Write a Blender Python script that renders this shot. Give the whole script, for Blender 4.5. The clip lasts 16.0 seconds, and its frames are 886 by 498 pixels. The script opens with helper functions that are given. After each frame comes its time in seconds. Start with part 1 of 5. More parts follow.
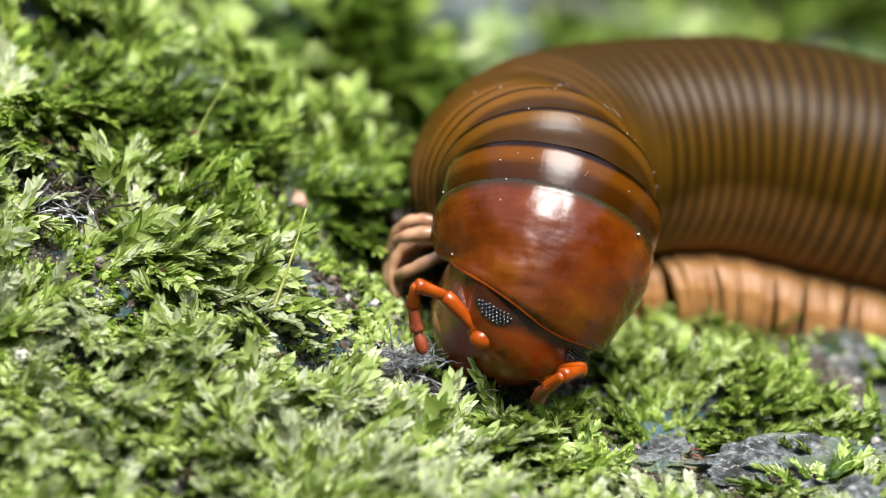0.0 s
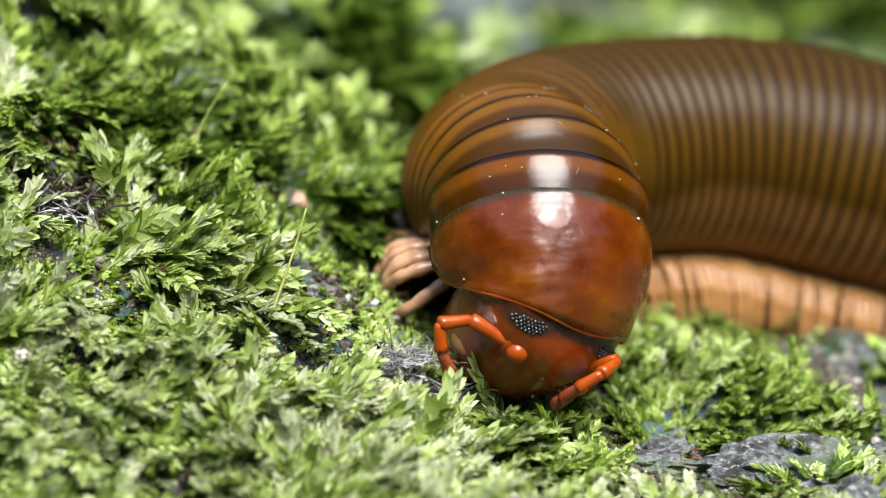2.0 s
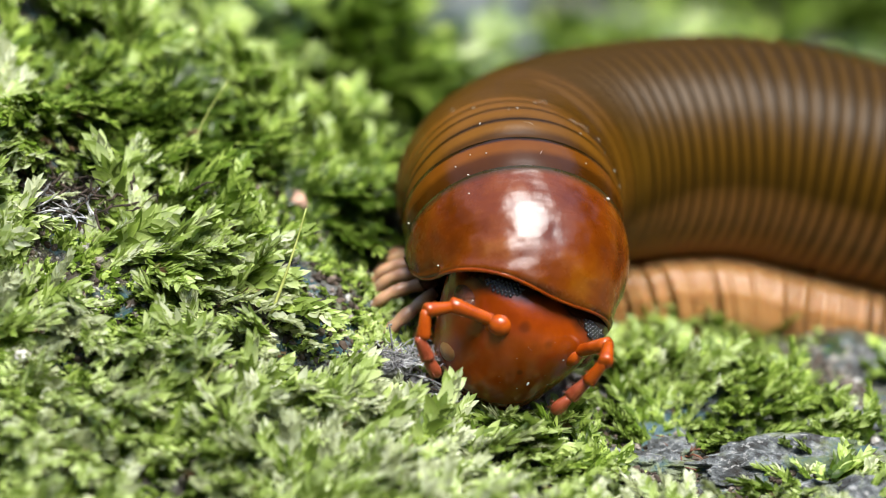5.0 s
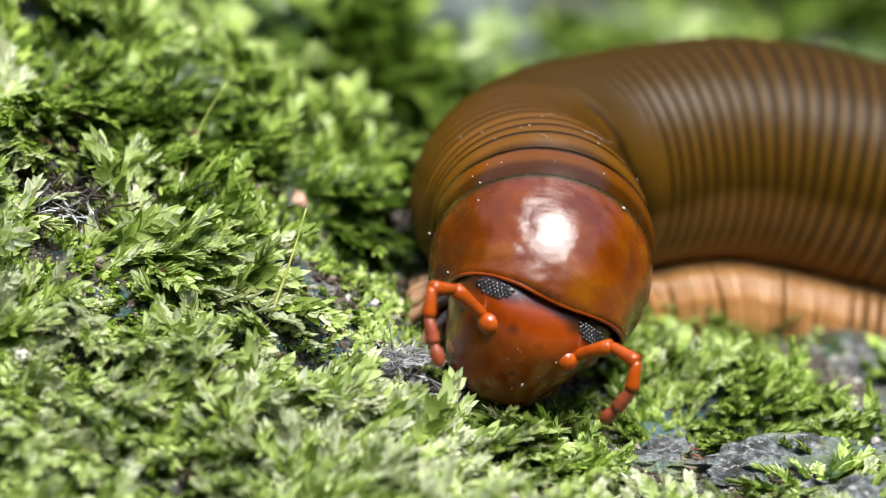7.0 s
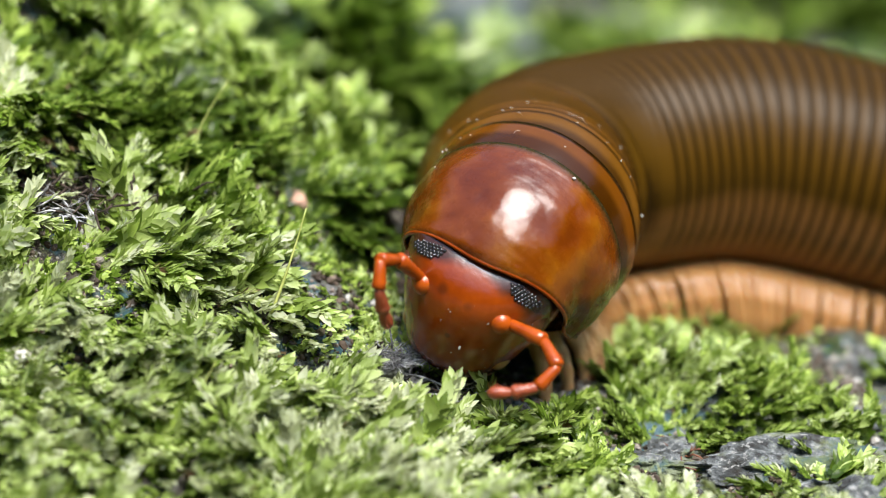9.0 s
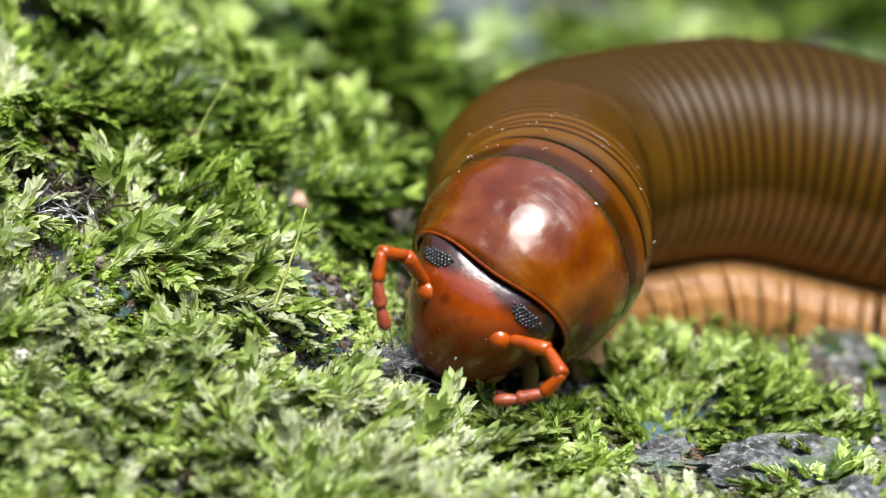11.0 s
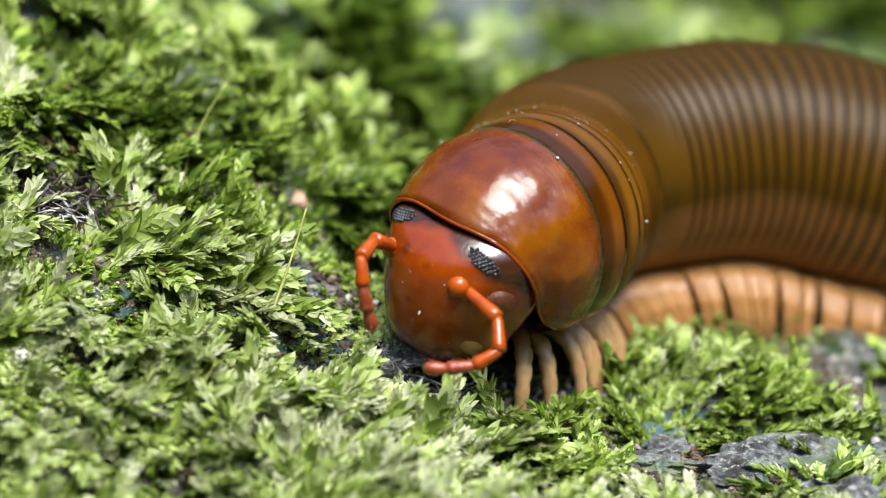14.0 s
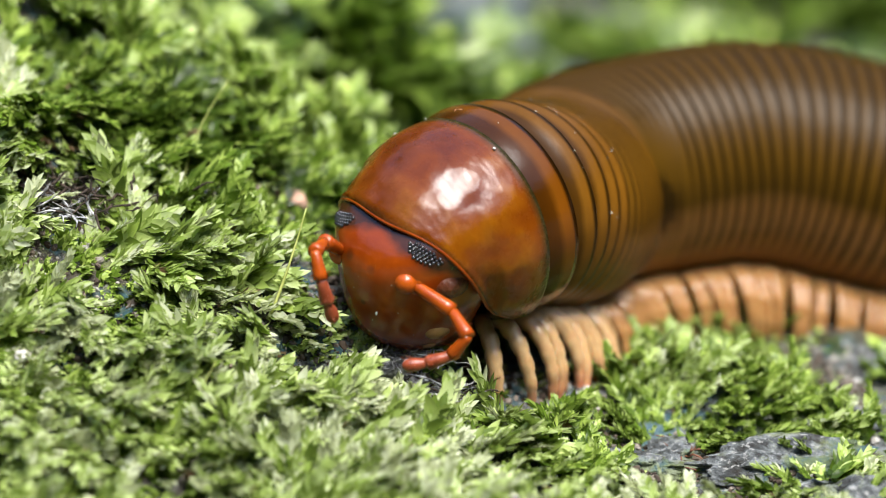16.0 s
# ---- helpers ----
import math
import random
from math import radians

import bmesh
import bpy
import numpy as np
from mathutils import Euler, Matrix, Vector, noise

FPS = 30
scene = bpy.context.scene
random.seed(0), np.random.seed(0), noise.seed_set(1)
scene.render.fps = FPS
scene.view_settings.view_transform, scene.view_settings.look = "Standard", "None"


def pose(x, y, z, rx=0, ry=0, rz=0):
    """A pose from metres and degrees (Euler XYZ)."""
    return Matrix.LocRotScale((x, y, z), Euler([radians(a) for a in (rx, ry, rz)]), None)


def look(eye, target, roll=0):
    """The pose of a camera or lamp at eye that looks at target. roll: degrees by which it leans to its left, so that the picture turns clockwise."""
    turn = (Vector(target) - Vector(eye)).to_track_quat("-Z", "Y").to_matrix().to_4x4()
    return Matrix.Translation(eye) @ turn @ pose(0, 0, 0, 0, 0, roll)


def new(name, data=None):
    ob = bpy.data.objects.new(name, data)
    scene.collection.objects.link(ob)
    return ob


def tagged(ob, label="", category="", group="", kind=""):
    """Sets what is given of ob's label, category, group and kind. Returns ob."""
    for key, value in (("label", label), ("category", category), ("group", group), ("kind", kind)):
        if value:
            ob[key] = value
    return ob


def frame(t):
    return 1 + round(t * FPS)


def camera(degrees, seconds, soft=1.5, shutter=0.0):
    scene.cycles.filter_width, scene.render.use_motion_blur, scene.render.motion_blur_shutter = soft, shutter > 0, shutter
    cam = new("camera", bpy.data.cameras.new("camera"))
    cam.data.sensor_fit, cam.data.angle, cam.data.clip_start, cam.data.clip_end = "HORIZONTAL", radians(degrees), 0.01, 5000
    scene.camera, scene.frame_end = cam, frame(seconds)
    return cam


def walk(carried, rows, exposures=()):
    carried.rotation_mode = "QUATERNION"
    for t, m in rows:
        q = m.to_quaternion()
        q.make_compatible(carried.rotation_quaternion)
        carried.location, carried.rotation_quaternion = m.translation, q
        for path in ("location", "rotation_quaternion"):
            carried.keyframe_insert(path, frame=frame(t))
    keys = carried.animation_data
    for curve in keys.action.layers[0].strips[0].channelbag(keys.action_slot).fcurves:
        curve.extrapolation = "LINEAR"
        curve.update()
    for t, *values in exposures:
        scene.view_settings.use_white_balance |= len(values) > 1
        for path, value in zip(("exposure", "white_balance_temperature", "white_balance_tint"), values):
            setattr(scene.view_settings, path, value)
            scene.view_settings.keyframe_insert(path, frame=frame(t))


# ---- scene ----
MM = 0.001

# ---- camera: a macro lens on a still tripod ----
EYE, AIM = (0.0, -0.18794, 0.0684), (0.0, 0.0, 0.0)
cam = camera(13.69, 16.0, soft=0.6, shutter=0.0)
cam.data.dof.use_dof = True
cam.data.dof.focus_distance = 0.1998
cam.data.dof.aperture_fstop = 23.0
walk(cam, [(0.0, look(EYE, AIM)), (16.0, look(EYE, AIM))], exposures=[(0.0, 1.52), (16.0, 1.52)])

# ---- light: bright hazy daylight from overhead ----
world = bpy.data.worlds.new("sky")
scene.world = world
world.use_nodes = True
wn = world.node_tree
sky = wn.nodes.new("ShaderNodeTexSky")
sky.sky_type = "NISHITA"
sky.sun_disc = False
sky.sun_elevation = radians(70)
sky.sun_rotation = radians(127)
wn.links.new(sky.outputs[0], wn.nodes["Background"].inputs[0])
wn.nodes["Background"].inputs[1].default_value = 0.130
sun = new("sun", bpy.data.lights.new("sun", "SUN"))
sun.data.energy = 3.5
sun.data.angle = radians(32)
sun.data.color = (1.0, 0.985, 0.95)
sun.matrix_basis = look((0.048, -0.080, 0.25), (0, 0, 0))


# ---- materials ----
def material(name, rough=0.5, spec=0.5, metal=0.0):
    m = bpy.data.materials.new(name)
    m.use_nodes = True
    b = m.node_tree.nodes["Principled BSDF"]
    b.inputs["Roughness"].default_value = rough
    b.inputs["Metallic"].default_value = metal
    b.inputs["Specular IOR Level"].default_value = spec
    return m, m.node_tree, b


def node(nt, kind, **values):
    n = nt.nodes.new("ShaderNode" + kind)
    for key, v in values.items():
        n.inputs[key].default_value = v
    return n


def noise_node(nt, scale, detail=4.0, rough=0.55, coord="Object"):
    tc = nt.nodes.new("ShaderNodeTexCoord")
    n = node(nt, "TexNoise", Scale=scale, Detail=detail, Roughness=rough)
    nt.links.new(tc.outputs[coord], n.inputs["Vector"])
    return n


def ramp(nt, source, stops):
    r = nt.nodes.new("ShaderNodeValToRGB")
    e = r.color_ramp.elements
    while len(e) < len(stops):
        e.new(0.5)
    for k, (p, c) in enumerate(stops):
        e[k].position, e[k].color = p, (*c, 1)
    nt.links.new(source, r.inputs[0])
    return r


def mix(nt, factor, a, b, blend="MIX"):
    m = nt.nodes.new("ShaderNodeMix")
    m.data_type, m.blend_type = "RGBA", blend
    for value, key in ((factor, 0), (a, 6), (b, 7)):
        if isinstance(value, (int, float)):
            m.inputs[key].default_value = value
        elif isinstance(value, tuple):
            m.inputs[key].default_value = (*value, 1)
        else:
            nt.links.new(value, m.inputs[key])
    return m.outputs[2]


def bump(nt, b, height, strength, distance):
    n = node(nt, "Bump", Strength=strength, Distance=distance)
    nt.links.new(height, n.inputs["Height"])
    nt.links.new(n.outputs[0], b.inputs["Normal"])


def along(nt, axis):
    """One of the thing's own coordinates, in metres."""
    tc = nt.nodes.new("ShaderNodeTexCoord")
    s = nt.nodes.new("ShaderNodeSeparateXYZ")
    nt.links.new(tc.outputs["Object"], s.inputs[0])
    return s.outputs[axis]


def remap(nt, value, lo, hi, a=0.0, b=1.0):
    r = nt.nodes.new("ShaderNodeMapRange")
    nt.links.new(value, r.inputs[0])
    for k, v in enumerate((lo, hi, a, b)):
        r.inputs[k + 1].default_value = v
    return r.outputs[0]


def add(nt, a, b, op="ADD"):
    m = nt.nodes.new("ShaderNodeMath")
    m.operation = op
    for k, v in enumerate((a, b)):
        if isinstance(v, (int, float)):
            m.inputs[k].default_value = v
        else:
            nt.links.new(v, m.inputs[k])
    return m.outputs[0]


def stretched_noise(nt, scale, factors, detail, rough):
    """Noise drawn out along an axis, for waves and scratches in the cuticle."""
    tc = nt.nodes.new("ShaderNodeTexCoord")
    mp = nt.nodes.new("ShaderNodeMapping")
    mp.inputs["Scale"].default_value = factors
    nt.links.new(tc.outputs["Object"], mp.inputs[0])
    n = node(nt, "TexNoise", Scale=scale, Detail=detail, Roughness=rough)
    nt.links.new(mp.outputs[0], n.inputs["Vector"])
    return n.outputs[0]


def streak(nt, b, amount):
    """Fine wrinkles round the body draw the shine out lengthwise."""
    t = nt.nodes.new("ShaderNodeTangent")
    t.direction_type = "RADIAL"
    t.axis = "Y"
    nt.links.new(t.outputs[0], b.inputs["Tangent"])
    b.inputs["Anisotropic"].default_value = amount
    b.inputs["Anisotropic Rotation"].default_value = 0.25


def make_chitin():
    """Glossy red-brown cuticle of the collar shield."""
    m, nt, b = material("collar_chitin", 0.25, 0.35)
    n = noise_node(nt, 190, 4, 0.5)
    spots = noise_node(nt, 800, 5, 0.65)
    base = ramp(nt, add(nt, add(nt, n.outputs[0], 0.75, "MULTIPLY"), add(nt, spots.outputs[0], 0.25, "MULTIPLY")), [(0.36, (0.066, 0.0110, 0.0004)), (0.47, (0.098, 0.0190, 0.0006)), (0.55, (0.122, 0.028, 0.0008)), (0.64, (0.165, 0.050, 0.0015))])
    edge = remap(nt, add(nt, along(nt, 1), add(nt, n.outputs[0], 0.0004, "MULTIPLY")), -0.0005, 0.0001)
    c = mix(nt, edge, base.outputs[0], (0.020, 0.016, 0.004))
    nt.links.new(c, b.inputs["Base Color"])
    s = noise_node(nt, 700, 8, 0.75)
    nt.links.new(remap(nt, s.outputs[0], 0.38, 0.66, 0.21, 0.35), b.inputs["Roughness"])
    w, fine = noise_node(nt, 200, 2.4, 0.5), noise_node(nt, 1100, 6, 0.7)
    ripple = stretched_noise(nt, 420, (0.35, 1.0, 0.35), 3, 0.5)
    scratch = stretched_noise(nt, 2600, (1.0, 0.12, 1.0), 2, 0.5)
    h = add(nt, w.outputs[0], add(nt, fine.outputs[0], 0.035, "MULTIPLY"))
    h = add(nt, h, add(nt, ripple, 0.42, "MULTIPLY"))
    h = add(nt, h, add(nt, scratch, 0.010, "MULTIPLY"))
    bump(nt, b, h, 0.6, 0.0016)
    streak(nt, b, 0.8)
    b.inputs["Coat Weight"].default_value = 0.2
    b.inputs["Coat Roughness"].default_value = 0.07
    return m


def make_ring_chitin(name, length, front, band, low_bounce, gloss, spec, line=0.04):
    """Ring cuticle: dark olive on the back, redder on the sides, with a dark rear margin; the pale low part is bounced
    light put into the colour.
    """
    m, nt, b = material(name, gloss, spec)
    n = noise_node(nt, 380, 5)
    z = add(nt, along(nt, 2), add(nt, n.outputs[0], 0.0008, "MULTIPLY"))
    # Paler towards the belly: light bounced off legs and ground, painted in.
    tone = ramp(nt, remap(nt, z, -0.0060, 0.0066), [(0.0, low_bounce), (0.28, low_bounce), (0.52, tuple(0.9 * v for v in front)), (0.75, front), (0.97, tuple(0.75 * v for v in front))])
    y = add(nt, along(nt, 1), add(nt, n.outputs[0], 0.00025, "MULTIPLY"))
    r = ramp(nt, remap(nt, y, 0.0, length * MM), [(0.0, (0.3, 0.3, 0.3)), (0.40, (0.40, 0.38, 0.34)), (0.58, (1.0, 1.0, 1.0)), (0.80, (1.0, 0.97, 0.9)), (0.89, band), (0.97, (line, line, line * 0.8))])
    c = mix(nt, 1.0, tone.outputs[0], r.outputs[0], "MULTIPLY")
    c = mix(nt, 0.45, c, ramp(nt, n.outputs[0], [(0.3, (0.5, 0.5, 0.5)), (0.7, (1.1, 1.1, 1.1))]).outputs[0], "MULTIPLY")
    nt.links.new(c, b.inputs["Base Color"])
    s = noise_node(nt, 1200, 5, 0.7)
    bump(nt, b, s.outputs[0], 0.12, 0.0002)
    if length > 2:
        streak(nt, b, 0.6)
    return m


def make_head_chitin():
    m, nt, b = material("head_chitin", 0.22, 0.5)
    n = noise_node(nt, 500, 4)
    base = ramp(nt, n.outputs[0], [(0.3, (0.135, 0.0175, 0.0005)), (0.6, (0.20, 0.031, 0.0007)), (0.75, (0.26, 0.046, 0.0010))])
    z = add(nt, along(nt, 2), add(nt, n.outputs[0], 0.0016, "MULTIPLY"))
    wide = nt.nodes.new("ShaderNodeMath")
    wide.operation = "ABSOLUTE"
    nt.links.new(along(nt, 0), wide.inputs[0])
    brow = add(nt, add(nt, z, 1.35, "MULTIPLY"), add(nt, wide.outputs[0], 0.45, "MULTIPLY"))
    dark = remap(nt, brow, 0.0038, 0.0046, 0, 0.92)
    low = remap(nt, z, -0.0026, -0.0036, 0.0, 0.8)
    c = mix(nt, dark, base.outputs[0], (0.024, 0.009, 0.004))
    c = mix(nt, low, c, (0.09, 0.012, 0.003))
    tc = nt.nodes.new("ShaderNodeTexCoord")
    for x, y, z, r in ((0.0, -0.9, -1.88, 0.14), (-1.15, -0.9, 0.5, 0.30), (0.45, -0.9, 0.25, 0.30), (1.5, -0.5, -1.2, 0.10), (-1.9, -0.3, -1.4, 0.10)):
        d = nt.nodes.new("ShaderNodeVectorMath")
        d.operation = "DISTANCE"
        nt.links.new(tc.outputs["Object"], d.inputs[0])
        d.inputs[1].default_value = (x * MM, y * MM, z * MM)
        c = mix(nt, remap(nt, d.outputs["Value"], r * MM * 0.8, r * MM * 1.5, 0.55, 0.0), c, (0.03, 0.008, 0.003))
    nt.links.new(c, b.inputs["Base Color"])
    bump(nt, b, noise_node(nt, 1600, 5).outputs[0], 0.15, 0.0002)
    b.inputs["Coat Weight"].default_value = 0.12
    b.inputs["Coat Roughness"].default_value = 0.08
    return m


def make_plain(name, stops, scale, rough, spec=0.5, relief=0.15, sss=0.0):
    m, nt, b = material(name, rough, spec)
    n = noise_node(nt, scale, 5)
    nt.links.new(ramp(nt, n.outputs[0], stops).outputs[0], b.inputs["Base Color"])
    bump(nt, b, noise_node(nt, scale * 3, 5, 0.65).outputs[0], relief, 0.0003)
    if sss:
        b.inputs["Subsurface Weight"].default_value = sss
        b.inputs["Subsurface Radius"].default_value = (0.0012, 0.0006, 0.0003)
        b.inputs["Subsurface Scale"].default_value = 1.0
    return m


def make_leg_mat(name, dark, light):
    m, nt, b = material(name, 0.3, 0.5)
    n = noise_node(nt, 900, 4)
    base = ramp(nt, n.outputs[0], [(0.3, dark), (0.7, light)])
    tip = remap(nt, along(nt, 2), -0.0026, -0.0046)
    c = mix(nt, tip, base.outputs[0], (0.34, 0.10, 0.05))
    nt.links.new(c, b.inputs["Base Color"])
    b.inputs["Subsurface Weight"].default_value = 0.25
    b.inputs["Subsurface Radius"].default_value = (0.0008, 0.0004, 0.0002)
    b.inputs["Subsurface Scale"].default_value = 1.0
    return m


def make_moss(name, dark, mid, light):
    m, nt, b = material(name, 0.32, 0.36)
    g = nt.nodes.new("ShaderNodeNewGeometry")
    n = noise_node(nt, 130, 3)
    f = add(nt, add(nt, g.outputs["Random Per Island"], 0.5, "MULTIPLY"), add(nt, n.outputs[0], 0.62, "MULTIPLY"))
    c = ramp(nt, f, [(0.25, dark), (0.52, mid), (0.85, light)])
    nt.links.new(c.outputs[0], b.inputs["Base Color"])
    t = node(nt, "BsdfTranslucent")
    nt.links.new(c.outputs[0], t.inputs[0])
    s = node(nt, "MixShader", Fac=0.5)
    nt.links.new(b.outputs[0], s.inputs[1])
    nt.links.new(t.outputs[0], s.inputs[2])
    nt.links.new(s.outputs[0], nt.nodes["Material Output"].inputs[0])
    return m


def make_rock(soil=0.0):
    """Weathered grey rock with lichen; towards one side it is covered by dark soil."""
    m, nt, b = material("soil_over_rock" if soil else "weathered_rock", 0.85, 0.25)
    n, f, g = noise_node(nt, 260, 7, 0.68), noise_node(nt, 900, 7, 0.7), noise_node(nt, 2200, 4, 0.6)
    base = ramp(nt, n.outputs[0], [(0.36, (0.05, 0.045, 0.038)), (0.44, (0.10, 0.108, 0.106)), (0.53, (0.25, 0.262, 0.262)), (0.60, (0.13, 0.145, 0.145)), (0.67, (0.22, 0.185, 0.14))])
    if soil:
        dark = ramp(nt, n.outputs[0], [(0.32, (0.025, 0.020, 0.013)), (0.5, (0.065, 0.055, 0.038)), (0.62, (0.12, 0.105, 0.085)), (0.72, (0.16, 0.10, 0.07))])
        tc = nt.nodes.new("ShaderNodeTexCoord")
        d = nt.nodes.new("ShaderNodeVectorMath")
        d.operation = "DISTANCE"
        nt.links.new(tc.outputs["Object"], d.inputs[0])
        d.inputs[1].default_value = (0.016, -0.004, -0.011)
        patch = remap(nt, add(nt, d.outputs["Value"], add(nt, n.outputs[0], 0.008, "MULTIPLY")), 0.013, 0.022)
        cover = add(nt, patch, remap(nt, noise_node(nt, 45, 3).outputs[0], 0.5, 0.62, soil, 0.3), "MULTIPLY")
        cover = add(nt, cover, remap(nt, along(nt, 1), 0.020, 0.040, 1.0, 0.8), "MULTIPLY")
        base_c = mix(nt, cover, base.outputs[0], dark.outputs[0])
    else:
        base_c = base.outputs[0]
    c = mix(nt, 0.85, base_c, ramp(nt, f.outputs[0], [(0.40, (0.45, 0.45, 0.45)), (0.5, (0.9, 0.9, 0.9)), (0.59, (1.45, 1.45, 1.42))]).outputs[0], "MULTIPLY")
    c = mix(nt, remap(nt, g.outputs[0], 0.57, 0.64, 0, 0.7), c, (0.42, 0.41, 0.38))
    c = mix(nt, remap(nt, g.outputs[0], 0.43, 0.36, 0, 0.8), c, (0.03, 0.025, 0.02))
    teal = noise_node(nt, 300, 3)
    c = mix(nt, remap(nt, teal.outputs[0], 0.53, 0.60, 0, 0.75), c, (0.03, 0.10, 0.12))
    lichen = noise_node(nt, 420, 5, 0.7)
    c = mix(nt, remap(nt, lichen.outputs[0], 0.50, 0.60, 0, 0.7), c, (0.15, 0.175, 0.055))
    nt.links.new(c, b.inputs["Base Color"])
    bump(nt, b, add(nt, f.outputs[0], add(nt, n.outputs[0], 2.0, "MULTIPLY")), 0.8, 0.0016)
    return m


CHITIN = make_chitin()
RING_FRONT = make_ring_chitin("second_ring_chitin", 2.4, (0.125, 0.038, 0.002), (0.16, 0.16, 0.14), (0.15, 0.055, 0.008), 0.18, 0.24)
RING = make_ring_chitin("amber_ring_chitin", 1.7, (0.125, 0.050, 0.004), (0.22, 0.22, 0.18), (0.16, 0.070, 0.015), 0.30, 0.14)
# Rings farther back: browner and olive, also darkened for the weaker light there.
RING_BROWN_DIM = make_ring_chitin("dim_brown_ring_chitin", 1.7, (0.088, 0.038, 0.0028), (0.14, 0.14, 0.11), (0.27, 0.120, 0.036), 0.32, 0.12)
RING_OLIVE_DIM = make_ring_chitin("dim_olive_ring_chitin", 1.7, (0.058, 0.0275, 0.0018), (0.40, 0.40, 0.33), (0.38, 0.165, 0.050), 0.38, 0.09, 0.18)
HEAD = make_head_chitin()
ANTENNA = make_plain("antenna_cuticle", [(0.3, (0.21, 0.030, 0.0015)), (0.7, (0.34, 0.062, 0.003))], 900, 0.24, 0.4, 0.1)
LEG = make_leg_mat("pale_leg_cuticle", (0.28, 0.140, 0.070), (0.48, 0.275, 0.155))
# Leg copies: front one lightened as if lit, pinkish rear one darkened for body shade.
LEG_LIT = make_leg_mat("lit_leg_cuticle", (0.40, 0.225, 0.095), (0.64, 0.42, 0.21))
LEG_PINK_DIM = make_leg_mat("dim_pinkish_leg_cuticle", (0.23, 0.104, 0.032), (0.38, 0.198, 0.070))
RIM = make_plain("rim_cuticle", [(0.3, (0.17, 0.022, 0.001)), (0.7, (0.26, 0.045, 0.002))], 700, 0.16, 0.4, 0.1)
FEELER_TIP = make_plain("feeler_tip", [(0.3, (0.15, 0.026, 0.008)), (0.7, (0.28, 0.065, 0.028))], 1500, 0.3, 0.4, 0.2)
EYE_BLACK = make_plain("eye_black", [(0.3, (0.004, 0.004, 0.005)), (0.7, (0.012, 0.011, 0.011))], 2000, 0.2, 0.8, 0.02)
CHEEK = make_plain("cheek_cuticle", [(0.3, (0.060, 0.014, 0.005)), (0.7, (0.15, 0.042, 0.015))], 900, 0.12, 0.6, 0.8)
JAW = make_plain("mandible_cuticle", [(0.3, (0.11, 0.015, 0.001)), (0.7, (0.19, 0.032, 0.002))], 500, 0.2, 0.45, 0.1)
PALP = make_plain("mouthpart_cuticle", [(0.3, (0.20, 0.085, 0.025)), (0.7, (0.34, 0.18, 0.07))], 700, 0.3, 0.45, 0.15, 0.2)
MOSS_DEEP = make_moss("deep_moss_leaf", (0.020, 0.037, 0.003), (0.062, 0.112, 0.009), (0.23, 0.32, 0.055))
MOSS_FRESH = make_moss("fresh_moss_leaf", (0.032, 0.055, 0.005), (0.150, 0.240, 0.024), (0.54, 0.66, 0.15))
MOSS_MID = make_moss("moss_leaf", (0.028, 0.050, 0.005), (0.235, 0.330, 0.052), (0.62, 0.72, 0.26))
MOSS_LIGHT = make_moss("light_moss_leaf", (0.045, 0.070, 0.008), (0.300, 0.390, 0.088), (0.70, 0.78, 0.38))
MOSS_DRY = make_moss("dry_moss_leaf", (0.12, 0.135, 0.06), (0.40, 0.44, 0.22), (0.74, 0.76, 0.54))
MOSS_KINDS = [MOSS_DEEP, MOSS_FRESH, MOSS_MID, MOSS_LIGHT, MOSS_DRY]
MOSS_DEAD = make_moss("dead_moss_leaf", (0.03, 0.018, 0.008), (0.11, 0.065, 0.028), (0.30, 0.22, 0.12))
ROCK = make_rock(1.0)


# ---- mesh helpers, all in millimetres ----
def mesh_object(name, verts, faces, mat, parent=None, label="", smooth=True):
    me = bpy.data.meshes.new(name)
    me.from_pydata([tuple(c * MM for c in v) for v in verts], [], faces)
    me.materials.append(mat)
    if smooth:
        me.shade_smooth()
    me.update()
    ob = new(name, me)
    if parent:
        ob.parent = parent
    if label:
        tagged(ob, label)
    return ob


def grid_faces(rows, cols, closed):
    out = []
    for i in range(rows - 1):
        for j in range(cols if closed else cols - 1):
            k = (j + 1) % cols
            out.append((i * cols + j, (i + 1) * cols + j, (i + 1) * cols + k, i * cols + k))
    return out


def tube(points, radii, sides=10):
    """Verts and faces of a closed tube along points."""
    pts = [Vector(p) for p in points]
    verts, faces = [], []
    for i, p in enumerate(pts):
        d = (pts[min(i + 1, len(pts) - 1)] - pts[max(i - 1, 0)]).normalized()
        side = d.cross(Vector((0.13, 0.9, 0.21))).normalized()
        up = side.cross(d)
        for j in range(sides):
            a = 2 * math.pi * j / sides
            verts.append(p + (side * math.cos(a) + up * math.sin(a)) * radii[i])
    faces = grid_faces(len(pts), sides, True)
    faces.append(tuple(range(sides)))
    faces.append(tuple(reversed(range((len(pts) - 1) * sides, len(pts) * sides))))
    return verts, faces


def join(pieces):
    verts, faces = [], []
    for v, f in pieces:
        k = len(verts)
        verts += list(v)
        faces += [tuple(i + k for i in face) for face in f]
    return verts, faces


def ball(centre, radii, rings=8, sides=12):
    verts, faces = [], []
    for i in range(rings + 1):
        a = math.pi * i / rings
        for j in range(sides):
            b = 2 * math.pi * j / sides
            verts.append((centre[0] + radii[0] * math.sin(a) * math.cos(b), centre[1] + radii[1] * math.sin(a) * math.sin(b), centre[2] + radii[2] * math.cos(a)))
    return verts, grid_faces(rings + 1, sides, True)


